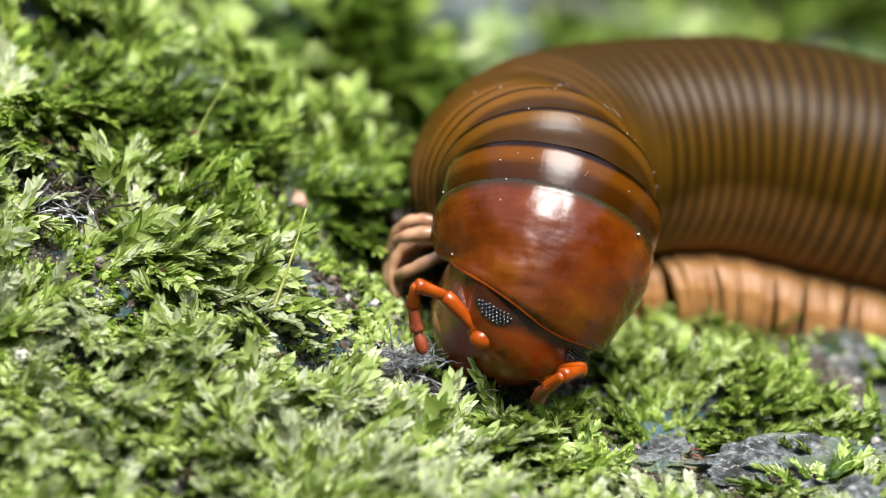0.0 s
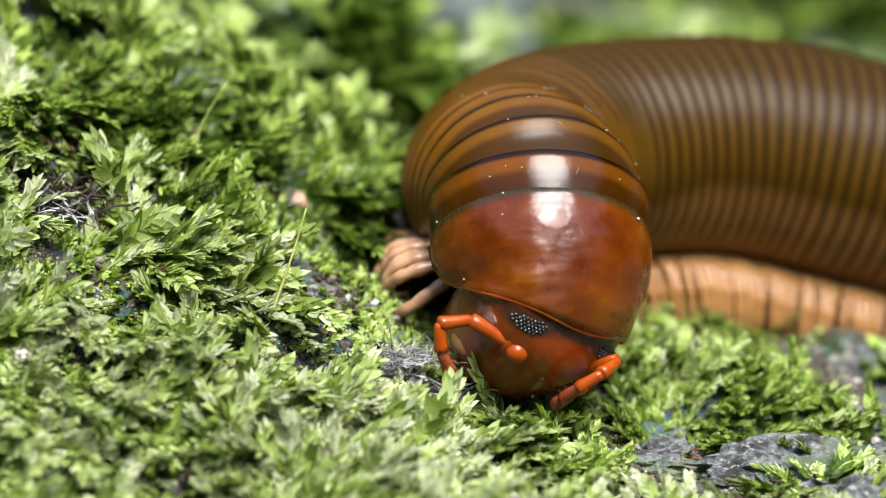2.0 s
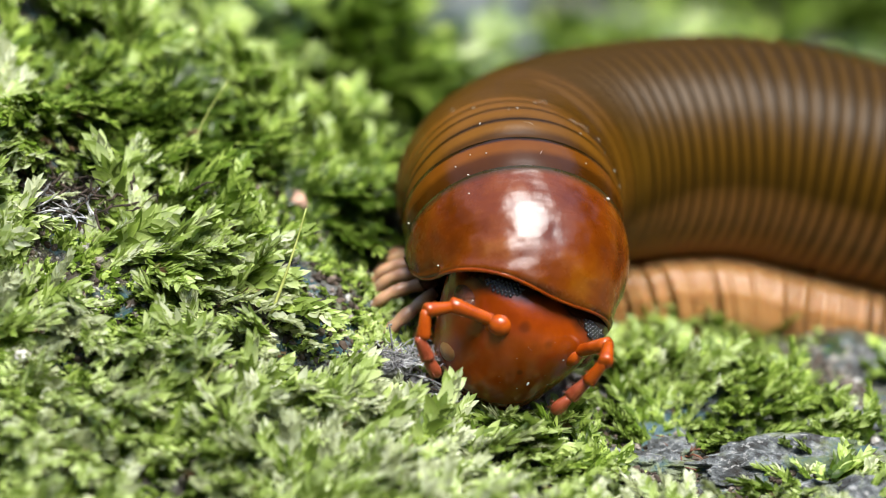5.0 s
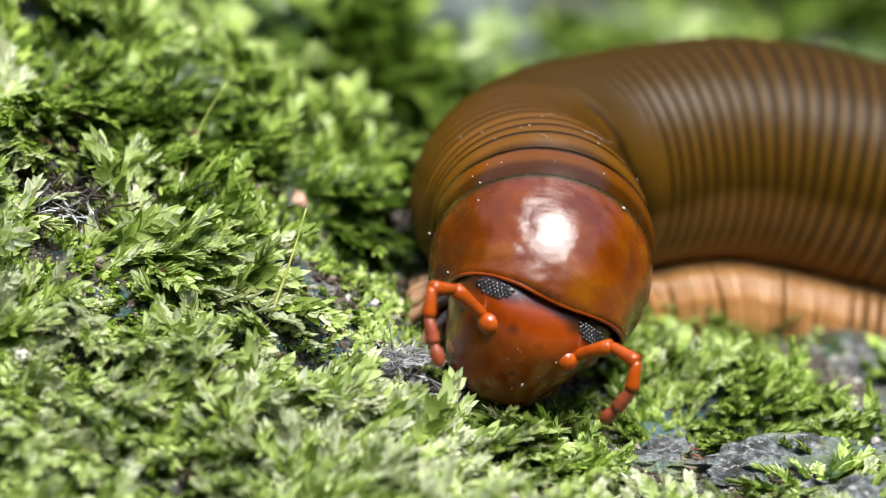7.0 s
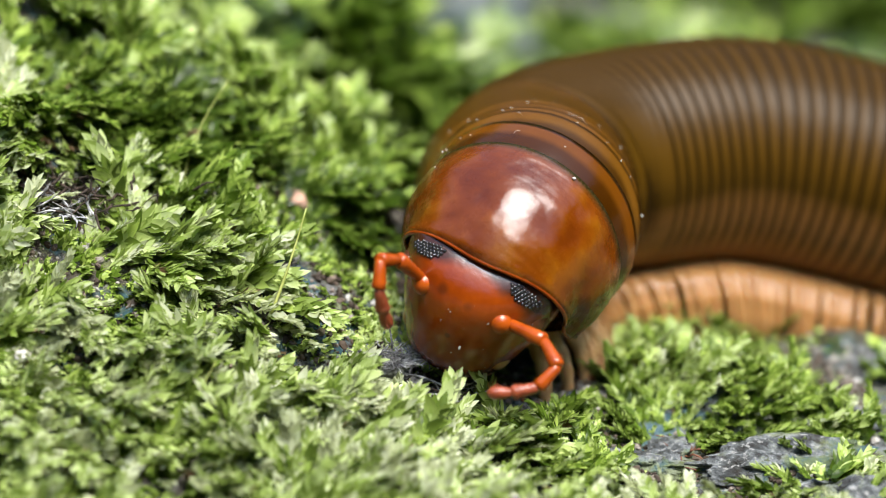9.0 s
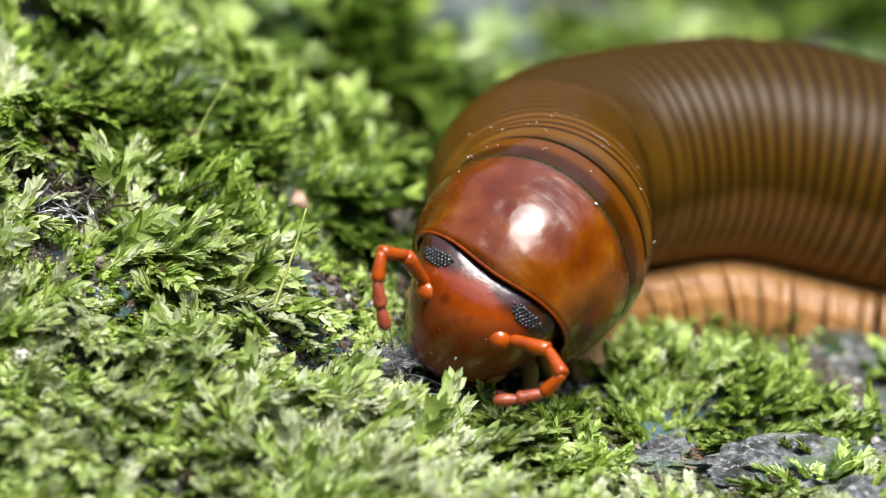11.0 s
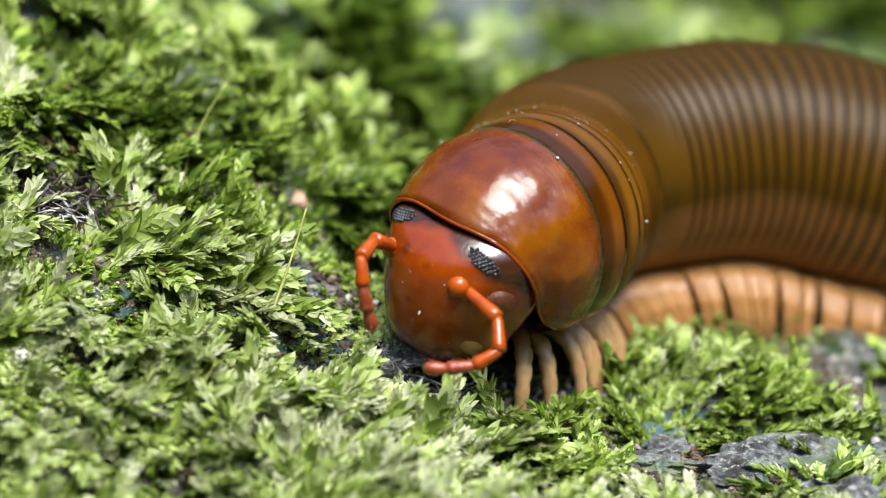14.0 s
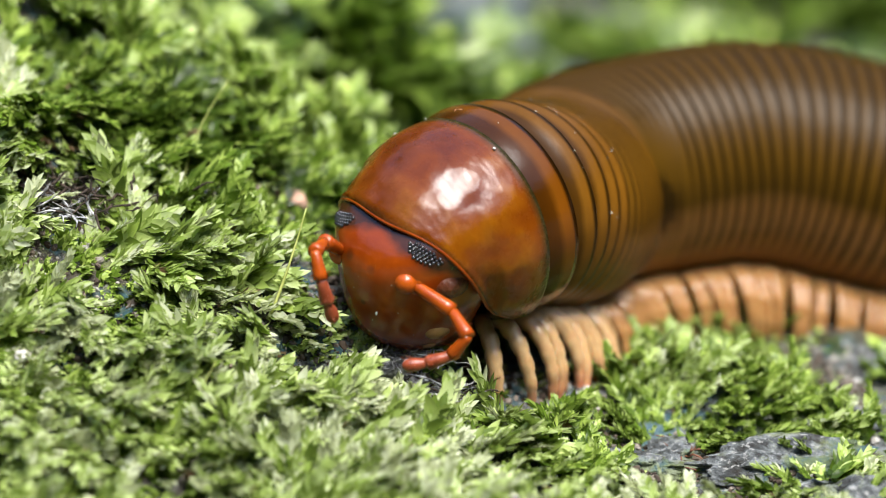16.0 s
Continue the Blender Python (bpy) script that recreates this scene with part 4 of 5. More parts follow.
def motions():
    collum_rows = [
        (0, mm_pose(5.57, 3.53, -0.53, 53.5, 35.4, 20.6)), (0.5, mm_pose(5.72, 3.5, -0.63, 50.8, 32, 26.9)),
        (1, mm_pose(5.68, 3.41, -0.86, 46.9, 27.2, 21)), (1.5, mm_pose(5.48, 3.56, -0.45, 44.1, 25.2, 22.1)),
        (2, mm_pose(5.29, 3.39, -0.93, 47.1, 27.5, 29.1)), (2.5, mm_pose(5.13, 3.61, -0.32, 46.2, 24.5, 30.6)),
        (3, mm_pose(4.93, 3.46, -0.74, 46.8, 26.4, 31.6)), (3.5, mm_pose(4.8, 3.64, -0.24, 41.5, 24.5, 28.1)),
        (4, mm_pose(4.8, 3.55, -0.47, 39.9, 26.2, 26.5)), (4.2, mm_pose(4.56, 3.47, -0.71, 39.8, 27.7, 29.2)),
        (6.3, mm_pose(3.81, 3.08, -1.76, 8, 24.9, -1.2)), (6.5, mm_pose(4.7, 3.02, -1.94, 8.7, 25.2, 1)),
        (7, mm_pose(5.4, 3.06, -1.82, 21.4, 26.3, 5.1)), (7.5, mm_pose(5.67, 2.96, -2.1, 18.7, 28.3, 4.5)),
        (8, mm_pose(5.42, 3.09, -1.75, 15.5, 26.3, -4.5)), (8.5, mm_pose(5.48, 3.03, -1.9, 17.7, 24.9, -5.8)),
        (9, mm_pose(4.07, 3.47, -0.7, 13.2, 20.3, -19.8)), (9.2, mm_pose(3.75, 3.57, -0.43, 6.5, 20, -21.2)),
        (11.3, mm_pose(4.9, 3.15, -1.59, 12.2, 29.2, -22.2)), (11.5, mm_pose(5.08, 3.25, -1.32, 14.3, 29.2, -21.1)),
        (12, mm_pose(5.47, 3.16, -1.55, 9.5, 23.8, -21.7)), (12.5, mm_pose(5.23, 3.19, -1.46, 8.9, 18.4, -25.1)),
        (13, mm_pose(4.58, 3.21, -1.43, 8.7, 18.2, -30.1)), (13.5, mm_pose(4.66, 3.3, -1.16, 1.6, 16.3, -29.7)),
        (14, mm_pose(3.72, 3.55, -0.48, -0.4, 13.7, -35.5)), (14.5, mm_pose(3.12, 3.66, -0.18, 4.3, 14, -37.1)),
        (15, mm_pose(1.53, 3.81, 0.23, 12, 12.4, -42.5)), (15.5, mm_pose(1.45, 3.94, 0.59, 13.9, 10.9, -42.3)),
        (16, mm_pose(1.3, 3.77, 0.14, 7.1, 10.7, -42)),
    ]
    head_rows = [
        (0, mm_pose(3.9, -1.93, -5.18, 38.2, 34.1, 19.9)), (0.5, mm_pose(5.29, -2.2, -5.45, 28.5, 27.3, 31.3)),
        (1, mm_pose(5.19, -2.28, -5.38, 29.8, 27, 17.1)), (1.5, mm_pose(5.53, -2.25, -4.83, 27.4, 25.6, 22.5)),
        (2, mm_pose(5.61, -2.29, -5.48, 35.3, 29.3, 32.6)), (2.5, mm_pose(5.94, -2.01, -4.99, 30.8, 24.6, 31.6)),
        (3, mm_pose(5.62, -2.18, -5.33, 36.9, 28.9, 33)), (3.5, mm_pose(5.94, -2.29, -4.54, 22.4, 27.6, 27.8)),
        (4, mm_pose(5.55, -2.51, -4.47, 26.7, 29.6, 25.1)), (4.2, mm_pose(5.66, -2.61, -4.68, 22.8, 30.7, 28.4)),
        (6.3, mm_pose(3.2, -4.11, -2.27, -9.4, 21.5, -6.5)), (6.5, mm_pose(4.29, -4.18, -2.53, -7.4, 22.7, 2)),
        (7, mm_pose(4.55, -3.81, -3.7, 3.4, 27.4, 1.6)), (7.5, mm_pose(5.06, -4.04, -3.77, 2.7, 27.8, 2.1)),
        (8, mm_pose(4.05, -3.9, -3.16, 0.6, 26.1, -4.7)), (8.5, mm_pose(3.97, -3.89, -3.66, 4.4, 22.1, -4.1)),
        (9, mm_pose(1.16, -3.06, -1.84, -2.5, 21.6, -17.8)), (9.2, mm_pose(0.75, -3.13, -0.87, -10.8, 23.6, -23.2)),
        (11.3, mm_pose(1.54, -3.26, -2.62, -2.6, 29.3, -22.3)), (11.5, mm_pose(1.86, -3.16, -2.66, -3.2, 30.4, -23.3)),
        (12, mm_pose(2.53, -3.4, -2.29, -5.2, 22.5, -22.5)), (12.5, mm_pose(1.99, -3.18, -2.01, -6.1, 16.6, -25.6)),
        (13, mm_pose(0.52, -2.93, -2.16, -7, 17.5, -34.7)), (13.5, mm_pose(0.87, -3.03, -1.03, -15.8, 14.6, -34.6)),
        (14, mm_pose(-0.68, -2.44, -0.16, -17.8, 13.5, -40.3)), (14.5, mm_pose(-1.37, -2.15, -0.5, -9.6, 15.5, -36.9)),
        (15, mm_pose(-3.19, -1.37, -1.1, -11.2, 11.4, -45.1)), (15.5, mm_pose(-3.56, -1.15, -0.81, 4, 10.7, -42)),
        (16, mm_pose(-3.49, -1.55, -0.44, -3.5, 7.2, -40)),
    ]
    walk(collum, collum_rows)
    walk(head, head_rows)
    for i, ((ob, legs), rows) in enumerate(zip(RINGS, ring_rows(collum_rows))):
        walk(ob, rows)
        for leg, side, y in legs:
            ticks = sorted({t for t, m in collum_rows}) if i < 22 else (0.0, 16.0)
            walk(leg, [(t, leg_pose(side, y, 6.15, leg_swing(i + LEG_STEP[y], side, t))) for t in ticks])
    walk(FEELERS[0][0], feeler_base_rows(head_rows, -1))
    walk(FEELERS[1][0], feeler_base_rows(head_rows, 1))
    walk(FEELERS[0][1][0][0], [
        (0, mm_pose(0, 0, 0, 0, 88.2, 156.2)), (0.5, mm_pose(0, 0, 0, 0, 97.5, 140.2)),
        (1, mm_pose(0, 0, 0, 0, 97.5, 145.4)), (1.5, mm_pose(0, 0, 0, 0, 97.4, 150.7)),
        (2, mm_pose(0, 0, 0, 0, 98.5, 153)), (2.5, mm_pose(0, 0, 0, 0, 99.6, 155.3)),
        (3, mm_pose(0, 0, 0, 0, 109.7, 157.9)), (3.5, mm_pose(0, 0, 0, 0, 119.8, 160.9)),
        (4, mm_pose(0, 0, 0, 0, 113.4, 157.6)), (4.2, mm_pose(0, 0, 0, 0, 110.2, 160.8)),
        (6.3, mm_pose(0, 0, 0, 0, 67.3, -161.3)), (6.5, mm_pose(0, 0, 0, 0, 64.2, -157.9)),
        (7, mm_pose(0, 0, 0, 0, 69, -165.3)), (7.5, mm_pose(0, 0, 0, 0, 61.3, -160.2)),
        (8, mm_pose(0, 0, 0, 0, 53.7, -154.3)), (8.5, mm_pose(0, 0, 0, 0, 46.3, -161.7)),
        (9, mm_pose(0, 0, 0, 0, 61.9, -125.2)), (9.2, mm_pose(0, 0, 0, 0, 61.2, -126.4)),
        (11.3, mm_pose(0, 0, 0, 0, 54.1, -140.7)), (11.5, mm_pose(0, 0, 0, 0, 53.6, -142.2)),
        (12, mm_pose(0, 0, 0, 0, 59.1, -126.4)), (12.5, mm_pose(0, 0, 0, 0, 57.1, -113.6)),
        (13, mm_pose(0, 0, 0, 0, 41.6, -103.4)), (13.5, mm_pose(0, 0, 0, 0, 75.5, -96.2)),
        (14, mm_pose(0, 0, 0, 0, 78.2, -84.3)), (14.5, mm_pose(0, 0, 0, 0, 55.4, -91.4)),
        (15, mm_pose(0, 0, 0, 0, 61.7, -71.8)), (15.5, mm_pose(0, 0, 0, 0, 48, -82.9)),
        (16, mm_pose(0, 0, 0, 0, 61.3, -78.1)),
    ])
    walk(FEELERS[0][1][1][0], [
        (0, mm_pose(-2.65, 1.17, 0.09, 0, 99.3, -177.8)), (0.5, mm_pose(-2.21, 1.84, -0.38, 0, 117.3, -175.6)),
        (1, mm_pose(-2.37, 1.63, -0.38, 0, 118.5, -170.5)), (1.5, mm_pose(-2.51, 1.41, -0.37, 0, 119.6, -165.4)),
        (2, mm_pose(-2.56, 1.3, -0.43, 0, 119.9, -173.2)), (2.5, mm_pose(-2.6, 1.19, -0.48, 0, 119.8, 178.9)),
        (3, mm_pose(-2.53, 1.03, -0.98, 0, 126.1, -169.2)), (3.5, mm_pose(-2.38, 0.82, -1.44, 0, 131, -155.5)),
        (4, mm_pose(-2.46, 1.02, -1.15, 0, 141.5, -173.6)), (4.2, mm_pose(-2.57, 0.89, -1, 0, 137.5, -171.6)),
        (6.3, mm_pose(-2.53, -0.86, 1.12, 0, 85.4, -157.7)), (6.5, mm_pose(-2.42, -0.98, 1.26, 0, 81.3, -156.9)),
        (7, mm_pose(-2.62, -0.69, 1.04, 0, 90.9, -138.2)), (7.5, mm_pose(-2.39, -0.86, 1.39, 0, 85, -138.5)),
        (8, mm_pose(-2.11, -1.01, 1.72, 0, 79.1, -138.9)), (8.5, mm_pose(-1.99, -0.66, 2, 0, 69.3, -161.5)),
        (9, mm_pose(-1.47, -2.09, 1.36, 0, 82.8, -109.6)), (9.2, mm_pose(-1.51, -2.05, 1.4, 0, 83.3, -110.8)),
        (11.3, mm_pose(-1.82, -1.49, 1.7, 0, 88.2, -123.9)), (11.5, mm_pose(-1.84, -1.43, 1.72, 0, 88.7, -125.1)),
        (12, mm_pose(-1.48, -2, 1.49, 0, 102.2, -118.3)), (12.5, mm_pose(-0.97, -2.23, 1.58, 0, 84.3, -107.3)),
        (13, mm_pose(-0.44, -1.87, 2.17, 0, 45.9, -99.1)), (13.5, mm_pose(-0.3, -2.79, 0.73, 0, 117.3, -87.5)),
        (14, mm_pose(0.28, -2.82, 0.6, 0, 114.7, -69.1)), (14.5, mm_pose(-0.06, -2.39, 1.65, 0, 97.9, -72.5)),
        (15, mm_pose(0.8, -2.43, 1.37, 0, 83.9, -48.1)), (15.5, mm_pose(0.27, -2.14, 1.94, 0, 81.1, -52.4)),
        (16, mm_pose(0.53, -2.49, 1.39, 0, 88.3, -65)),
    ])
    walk(FEELERS[0][1][2][0], [
        (0, mm_pose(-4.43, 1.1, -0.2, 0, 146.8, -21.8)), (0.5, mm_pose(-3.8, 1.72, -1.2, 0, 132.2, -39.4)),
        (1, mm_pose(-3.93, 1.37, -1.24, 0, 126.8, -48.4)), (1.5, mm_pose(-4.02, 1.01, -1.26, 0, 120.7, -56.1)),
        (2, mm_pose(-4.1, 1.12, -1.33, 0, 129.1, -54.4)), (2.5, mm_pose(-4.16, 1.22, -1.38, 0, 137.5, -52.3)),
        (3, mm_pose(-3.96, 0.75, -2.04, 0, 135.4, -41)), (3.5, mm_pose(-3.61, 0.26, -2.62, 0, 132.2, -30.8)),
        (4, mm_pose(-3.57, 0.89, -2.56, 0, 128.9, -32.8)), (4.2, mm_pose(-3.77, 0.72, -2.33, 0, 132.7, -32.5)),
        (6.3, mm_pose(-4.19, -1.54, 1.26, 0, 177.1, 29.1)), (6.5, mm_pose(-4.05, -1.68, 1.54, 0, 176.4, 99.5)),
        (7, mm_pose(-3.96, -1.89, 1.01, 0, 150.2, -51.4)), (7.5, mm_pose(-3.74, -2.05, 1.55, 0, 152.5, -49.1)),
        (8, mm_pose(-3.44, -2.18, 2.06, 0, 154.6, -46.3)), (8.5, mm_pose(-3.59, -1.19, 2.64, 0, 154.3, -74.8)),
        (9, mm_pose(-2.07, -3.77, 1.59, 0, 148.9, -40.5)), (9.2, mm_pose(-2.14, -3.72, 1.61, 0, 148.7, -40.3)),
        (11.3, mm_pose(-2.82, -2.98, 1.76, 0, 146.9, -38.1)), (11.5, mm_pose(-2.88, -2.9, 1.76, 0, 146.7, -38)),
        (12, mm_pose(-2.31, -3.55, 1.11, 0, 148.6, -28.8)), (12.5, mm_pose(-1.5, -3.94, 1.75, 0, 155.3, -36.4)),
        (13, mm_pose(-0.65, -3.15, 3.42, 0, 175.1, -18.4)), (13.5, mm_pose(-0.23, -4.39, -0.1, 0, 151.5, -0.4)),
        (14, mm_pose(0.87, -4.35, -0.16, 0, 152, 5)), (14.5, mm_pose(0.48, -4.09, 1.4, 0, 150.4, -11.8)),
        (15, mm_pose(1.99, -3.76, 1.56, 0, 142, 7.3)), (15.5, mm_pose(1.35, -3.55, 2.22, 0, 144.8, -15.1)),
        (16, mm_pose(1.29, -4.12, 1.45, 0, 150.8, -8.7)),
    ])
    walk(FEELERS[0][1][3][0], [
        (0, mm_pose(-3.66, 0.79, -1.45, 0, 118.8, -41.4)), (0.5, mm_pose(-2.95, 1.01, -2.21, 0, 122, -25.4)),
        (1, mm_pose(-3.13, 0.47, -2.13, 0, 122.6, -22.6)), (1.5, mm_pose(-3.3, -0.06, -2.03, 0, 123.1, -19.7)),
        (2, mm_pose(-3.43, 0.17, -2.27, 0, 117.9, -27.2)), (2.5, mm_pose(-3.54, 0.42, -2.48, 0, 112.5, -34.2)),
        (3, mm_pose(-3.16, 0.06, -3.11, 0, 108.5, -22.3)), (3.5, mm_pose(-2.66, -0.31, -3.63, 0, 103.8, -10.9)),
        (4, mm_pose(-2.59, 0.26, -3.5, 0, 110.1, -11.9)), (4.2, mm_pose(-2.84, 0.13, -3.35, 0, 113.7, -10.4)),
        (6.3, mm_pose(-4.13, -1.5, -0.23, 0, 152.6, 27.4)), (6.5, mm_pose(-4.07, -1.59, 0.04, 0, 154.9, 34.4)),
        (7, mm_pose(-3.5, -2.47, -0.29, 0, 135.9, -33.6)), (7.5, mm_pose(-3.28, -2.57, 0.22, 0, 142.5, -27.9)),
        (8, mm_pose(-2.99, -2.64, 0.7, 0, 148.7, -20.5)), (8.5, mm_pose(-3.42, -1.82, 1.29, 0, 158.5, -7)),
        (9, mm_pose(-1.48, -4.28, 0.3, 0, 148.7, 34.5)), (9.2, mm_pose(-1.55, -4.22, 0.33, 0, 148.7, 29.5)),
        (11.3, mm_pose(-2.18, -3.49, 0.5, 0, 137.3, -17.3)), (11.5, mm_pose(-2.23, -3.41, 0.51, 0, 135.7, -20.2)),
        (12, mm_pose(-1.63, -3.93, -0.17, 0, 146.4, 17)), (12.5, mm_pose(-1, -4.31, 0.39, 0, 148.6, -9.8)),
        (13, mm_pose(-0.53, -3.19, 1.93, 0, 163.9, 42.2)), (13.5, mm_pose(0.48, -4.39, -1.42, 0, 141.5, 62.8)),
        (14, mm_pose(1.57, -4.29, -1.48, 0, 147.6, 50.2)), (14.5, mm_pose(1.2, -4.24, 0.1, 0, 146.2, -4.8)),
        (15, mm_pose(2.91, -3.64, 0.38, 0, 140.2, 9.6)), (15.5, mm_pose(2.19, -3.77, 1, 0, 154.1, 0.1)),
        (16, mm_pose(2.01, -4.23, 0.14, 0, 157.6, 47.2)),
    ])
    walk(FEELERS[0][1][4][0], [
        (0, mm_pose(-2.74, -0.02, -2.13, 0, 109.4, -45.1)), (0.5, mm_pose(-1.87, 0.5, -2.95, 0, 118.3, -21.5)),
        (1, mm_pose(-2.04, 0.02, -2.89, 0, 120.1, -14.9)), (1.5, mm_pose(-2.2, -0.45, -2.79, 0, 121.6, -8.1)),
        (2, mm_pose(-2.33, -0.39, -2.93, 0, 113.2, -19.8)), (2.5, mm_pose(-2.47, -0.3, -3.02, 0, 104.1, -30)),
        (3, mm_pose(-1.94, -0.44, -3.55, 0, 99.5, -17.9)), (3.5, mm_pose(-1.33, -0.57, -3.96, 0, 94.5, -6.1)),
        (4, mm_pose(-1.31, -0.01, -3.98, 0, 103.5, -6.5)), (4.2, mm_pose(-1.58, -0.11, -3.91, 0, 106.9, -4.8)),
        (6.3, mm_pose(-3.56, -1.21, -1.48, 0, 144.7, 27.3)), (6.5, mm_pose(-3.58, -1.25, -1.23, 0, 147.2, 32.3)),
        (7, mm_pose(-2.68, -3.01, -1.3, 0, 130.8, -29.7)), (7.5, mm_pose(-2.53, -2.97, -0.89, 0, 138.6, -23.1)),
        (8, mm_pose(-2.31, -2.89, -0.49, 0, 145.8, -14.2)), (8.5, mm_pose(-2.91, -1.88, -0.02, 0, 153.9, 10.7)),
        (9, mm_pose(-0.89, -3.87, -0.89, 0, 141.3, 49.9)), (9.2, mm_pose(-0.92, -3.86, -0.87, 0, 142, 44.7)),
        (11.3, mm_pose(-1.27, -3.77, -0.53, 0, 133.5, -12.2)), (11.5, mm_pose(-1.31, -3.75, -0.49, 0, 131.6, -15.9)),
        (12, mm_pose(-0.89, -3.7, -1.34, 0, 142.5, 28.8)), (12.5, mm_pose(-0.28, -4.44, -0.8, 0, 145.5, -3.5)),
        (13, mm_pose(-0.24, -2.93, 0.58, 0, 159.3, 46.2)), (13.5, mm_pose(0.88, -3.62, -2.51, 0, 133.6, 74.1)),
        (14, mm_pose(2.05, -3.71, -2.66, 0, 143.3, 60.9)), (14.5, mm_pose(1.98, -4.3, -1.07, 0, 144.8, -2.8)),
        (15, mm_pose(3.79, -3.49, -0.7, 0, 139.6, 10.2)), (15.5, mm_pose(2.8, -3.77, -0.26, 0, 156.7, 7.4)),
        (16, mm_pose(2.37, -3.84, -1.16, 0, 154.9, 65.8)),
    ])
    walk(FEELERS[1][1][0][0], [
        (0, mm_pose(0, 0, 0, 0, 26.2, -77.7)), (0.5, mm_pose(0, 0, 0, 0, 22.4, -83.6)),
        (1, mm_pose(0, 0, 0, 0, 23.4, -82.2)), (1.5, mm_pose(0, 0, 0, 0, 24.4, -80.9)),
        (2, mm_pose(0, 0, 0, 0, 23.4, -86.5)), (2.5, mm_pose(0, 0, 0, 0, 22.7, -92.4)),
        (3, mm_pose(0, 0, 0, 0, 29.6, -102)), (3.5, mm_pose(0, 0, 0, 0, 36.9, -108.2)),
        (4, mm_pose(0, 0, 0, 0, 30.5, -81.4)), (4.2, mm_pose(0, 0, 0, 0, 33.9, -77.6)),
        (6.3, mm_pose(0, 0, 0, 0, 78.2, -56)), (6.5, mm_pose(0, 0, 0, 0, 82, -54.9)),
        (7, mm_pose(0, 0, 0, 0, 42.3, -38.5)), (7.5, mm_pose(0, 0, 0, 0, 46.7, -32.3)),
        (8, mm_pose(0, 0, 0, 0, 51.4, -26.9)), (8.5, mm_pose(0, 0, 0, 0, 56.7, -21.1)),
        (9, mm_pose(0, 0, 0, 0, 78.8, -25)), (9.2, mm_pose(0, 0, 0, 0, 77.4, -23.7)),
        (11.3, mm_pose(0, 0, 0, 0, 63.5, -8.7)), (11.5, mm_pose(0, 0, 0, 0, 62.3, -7.1)),
        (12, mm_pose(0, 0, 0, 0, 77.8, -8.9)), (12.5, mm_pose(0, 0, 0, 0, 89.1, 1.2)),
        (13, mm_pose(0, 0, 0, 0, 83, 8.2)), (13.5, mm_pose(0, 0, 0, 0, 102.6, -6.4)),
        (14, mm_pose(0, 0, 0, 0, 98.9, -2.6)), (14.5, mm_pose(0, 0, 0, 0, 80.7, 0.5)),
        (15, mm_pose(0, 0, 0, 0, 70.3, 10.8)), (15.5, mm_pose(0, 0, 0, 0, 90.9, 9.5)),
        (16, mm_pose(0, 0, 0, 0, 105, 8.2)),
    ])
    walk(FEELERS[1][1][1][0], [
        (0, mm_pose(0.27, -1.25, 2.6, 0, 86.8, -139.3)), (0.5, mm_pose(0.12, -1.1, 2.68, 0, 110.9, -144)),
        (1, mm_pose(0.16, -1.14, 2.66, 0, 100.9, -139)), (1.5, mm_pose(0.19, -1.18, 2.64, 0, 90.8, -134.3)),
        (2, mm_pose(0.07, -1.15, 2.66, 0, 96.6, -138.3)), (2.5, mm_pose(-0.05, -1.12, 2.67, 0, 102.3, -142.4)),
        (3, mm_pose(-0.3, -1.4, 2.52, 0, 106.9, -132.1)), (3.5, mm_pose(-0.54, -1.65, 2.32, 0, 111, -121.4)),
        (4, mm_pose(0.22, -1.46, 2.5, 0, 97.8, -129.7)), (4.2, mm_pose(0.35, -1.58, 2.41, 0, 100.1, -125.7)),
        (6.3, mm_pose(1.59, -2.35, 0.59, 0, 121.1, -63)), (6.5, mm_pose(1.65, -2.35, 0.41, 0, 121.5, -57.7)),
        (7, mm_pose(1.53, -1.22, 2.15, 0, 81.2, -43.1)), (7.5, mm_pose(1.78, -1.13, 1.99, 0, 86.2, -33.9)),
        (8, mm_pose(2.02, -1.03, 1.81, 0, 91.3, -24.9)), (8.5, mm_pose(2.26, -0.87, 1.59, 0, 96.7, -46.3)),
        (9, mm_pose(2.58, -1.2, 0.56, 0, 106.3, -38)), (9.2, mm_pose(2.59, -1.14, 0.63, 0, 105.3, -37.8)),
        (11.3, mm_pose(2.57, -0.39, 1.29, 0, 95.4, -35.4)), (11.5, mm_pose(2.55, -0.32, 1.35, 0, 94.5, -35.2)),
        (12, mm_pose(2.8, -0.44, 0.61, 0, 112, -25.8)), (12.5, mm_pose(2.9, 0.06, 0.04, 0, 129.3, -11.5)),
        (13, mm_pose(2.85, 0.41, 0.35, 0, 106.9, -16.4)), (13.5, mm_pose(2.81, -0.32, -0.63, 0, 147.1, -25)),
        (14, mm_pose(2.86, -0.13, -0.45, 0, 139.9, -20.9)), (14.5, mm_pose(2.86, 0.03, 0.47, 0, 117.2, -13.9)),
        (15, mm_pose(2.68, 0.51, 0.98, 0, 118, 26.6)), (15.5, mm_pose(2.86, 0.48, -0.05, 0, 114.7, -3.7)),
        (16, mm_pose(2.77, 0.4, -0.75, 0, 116.2, -13.8)),
    ])
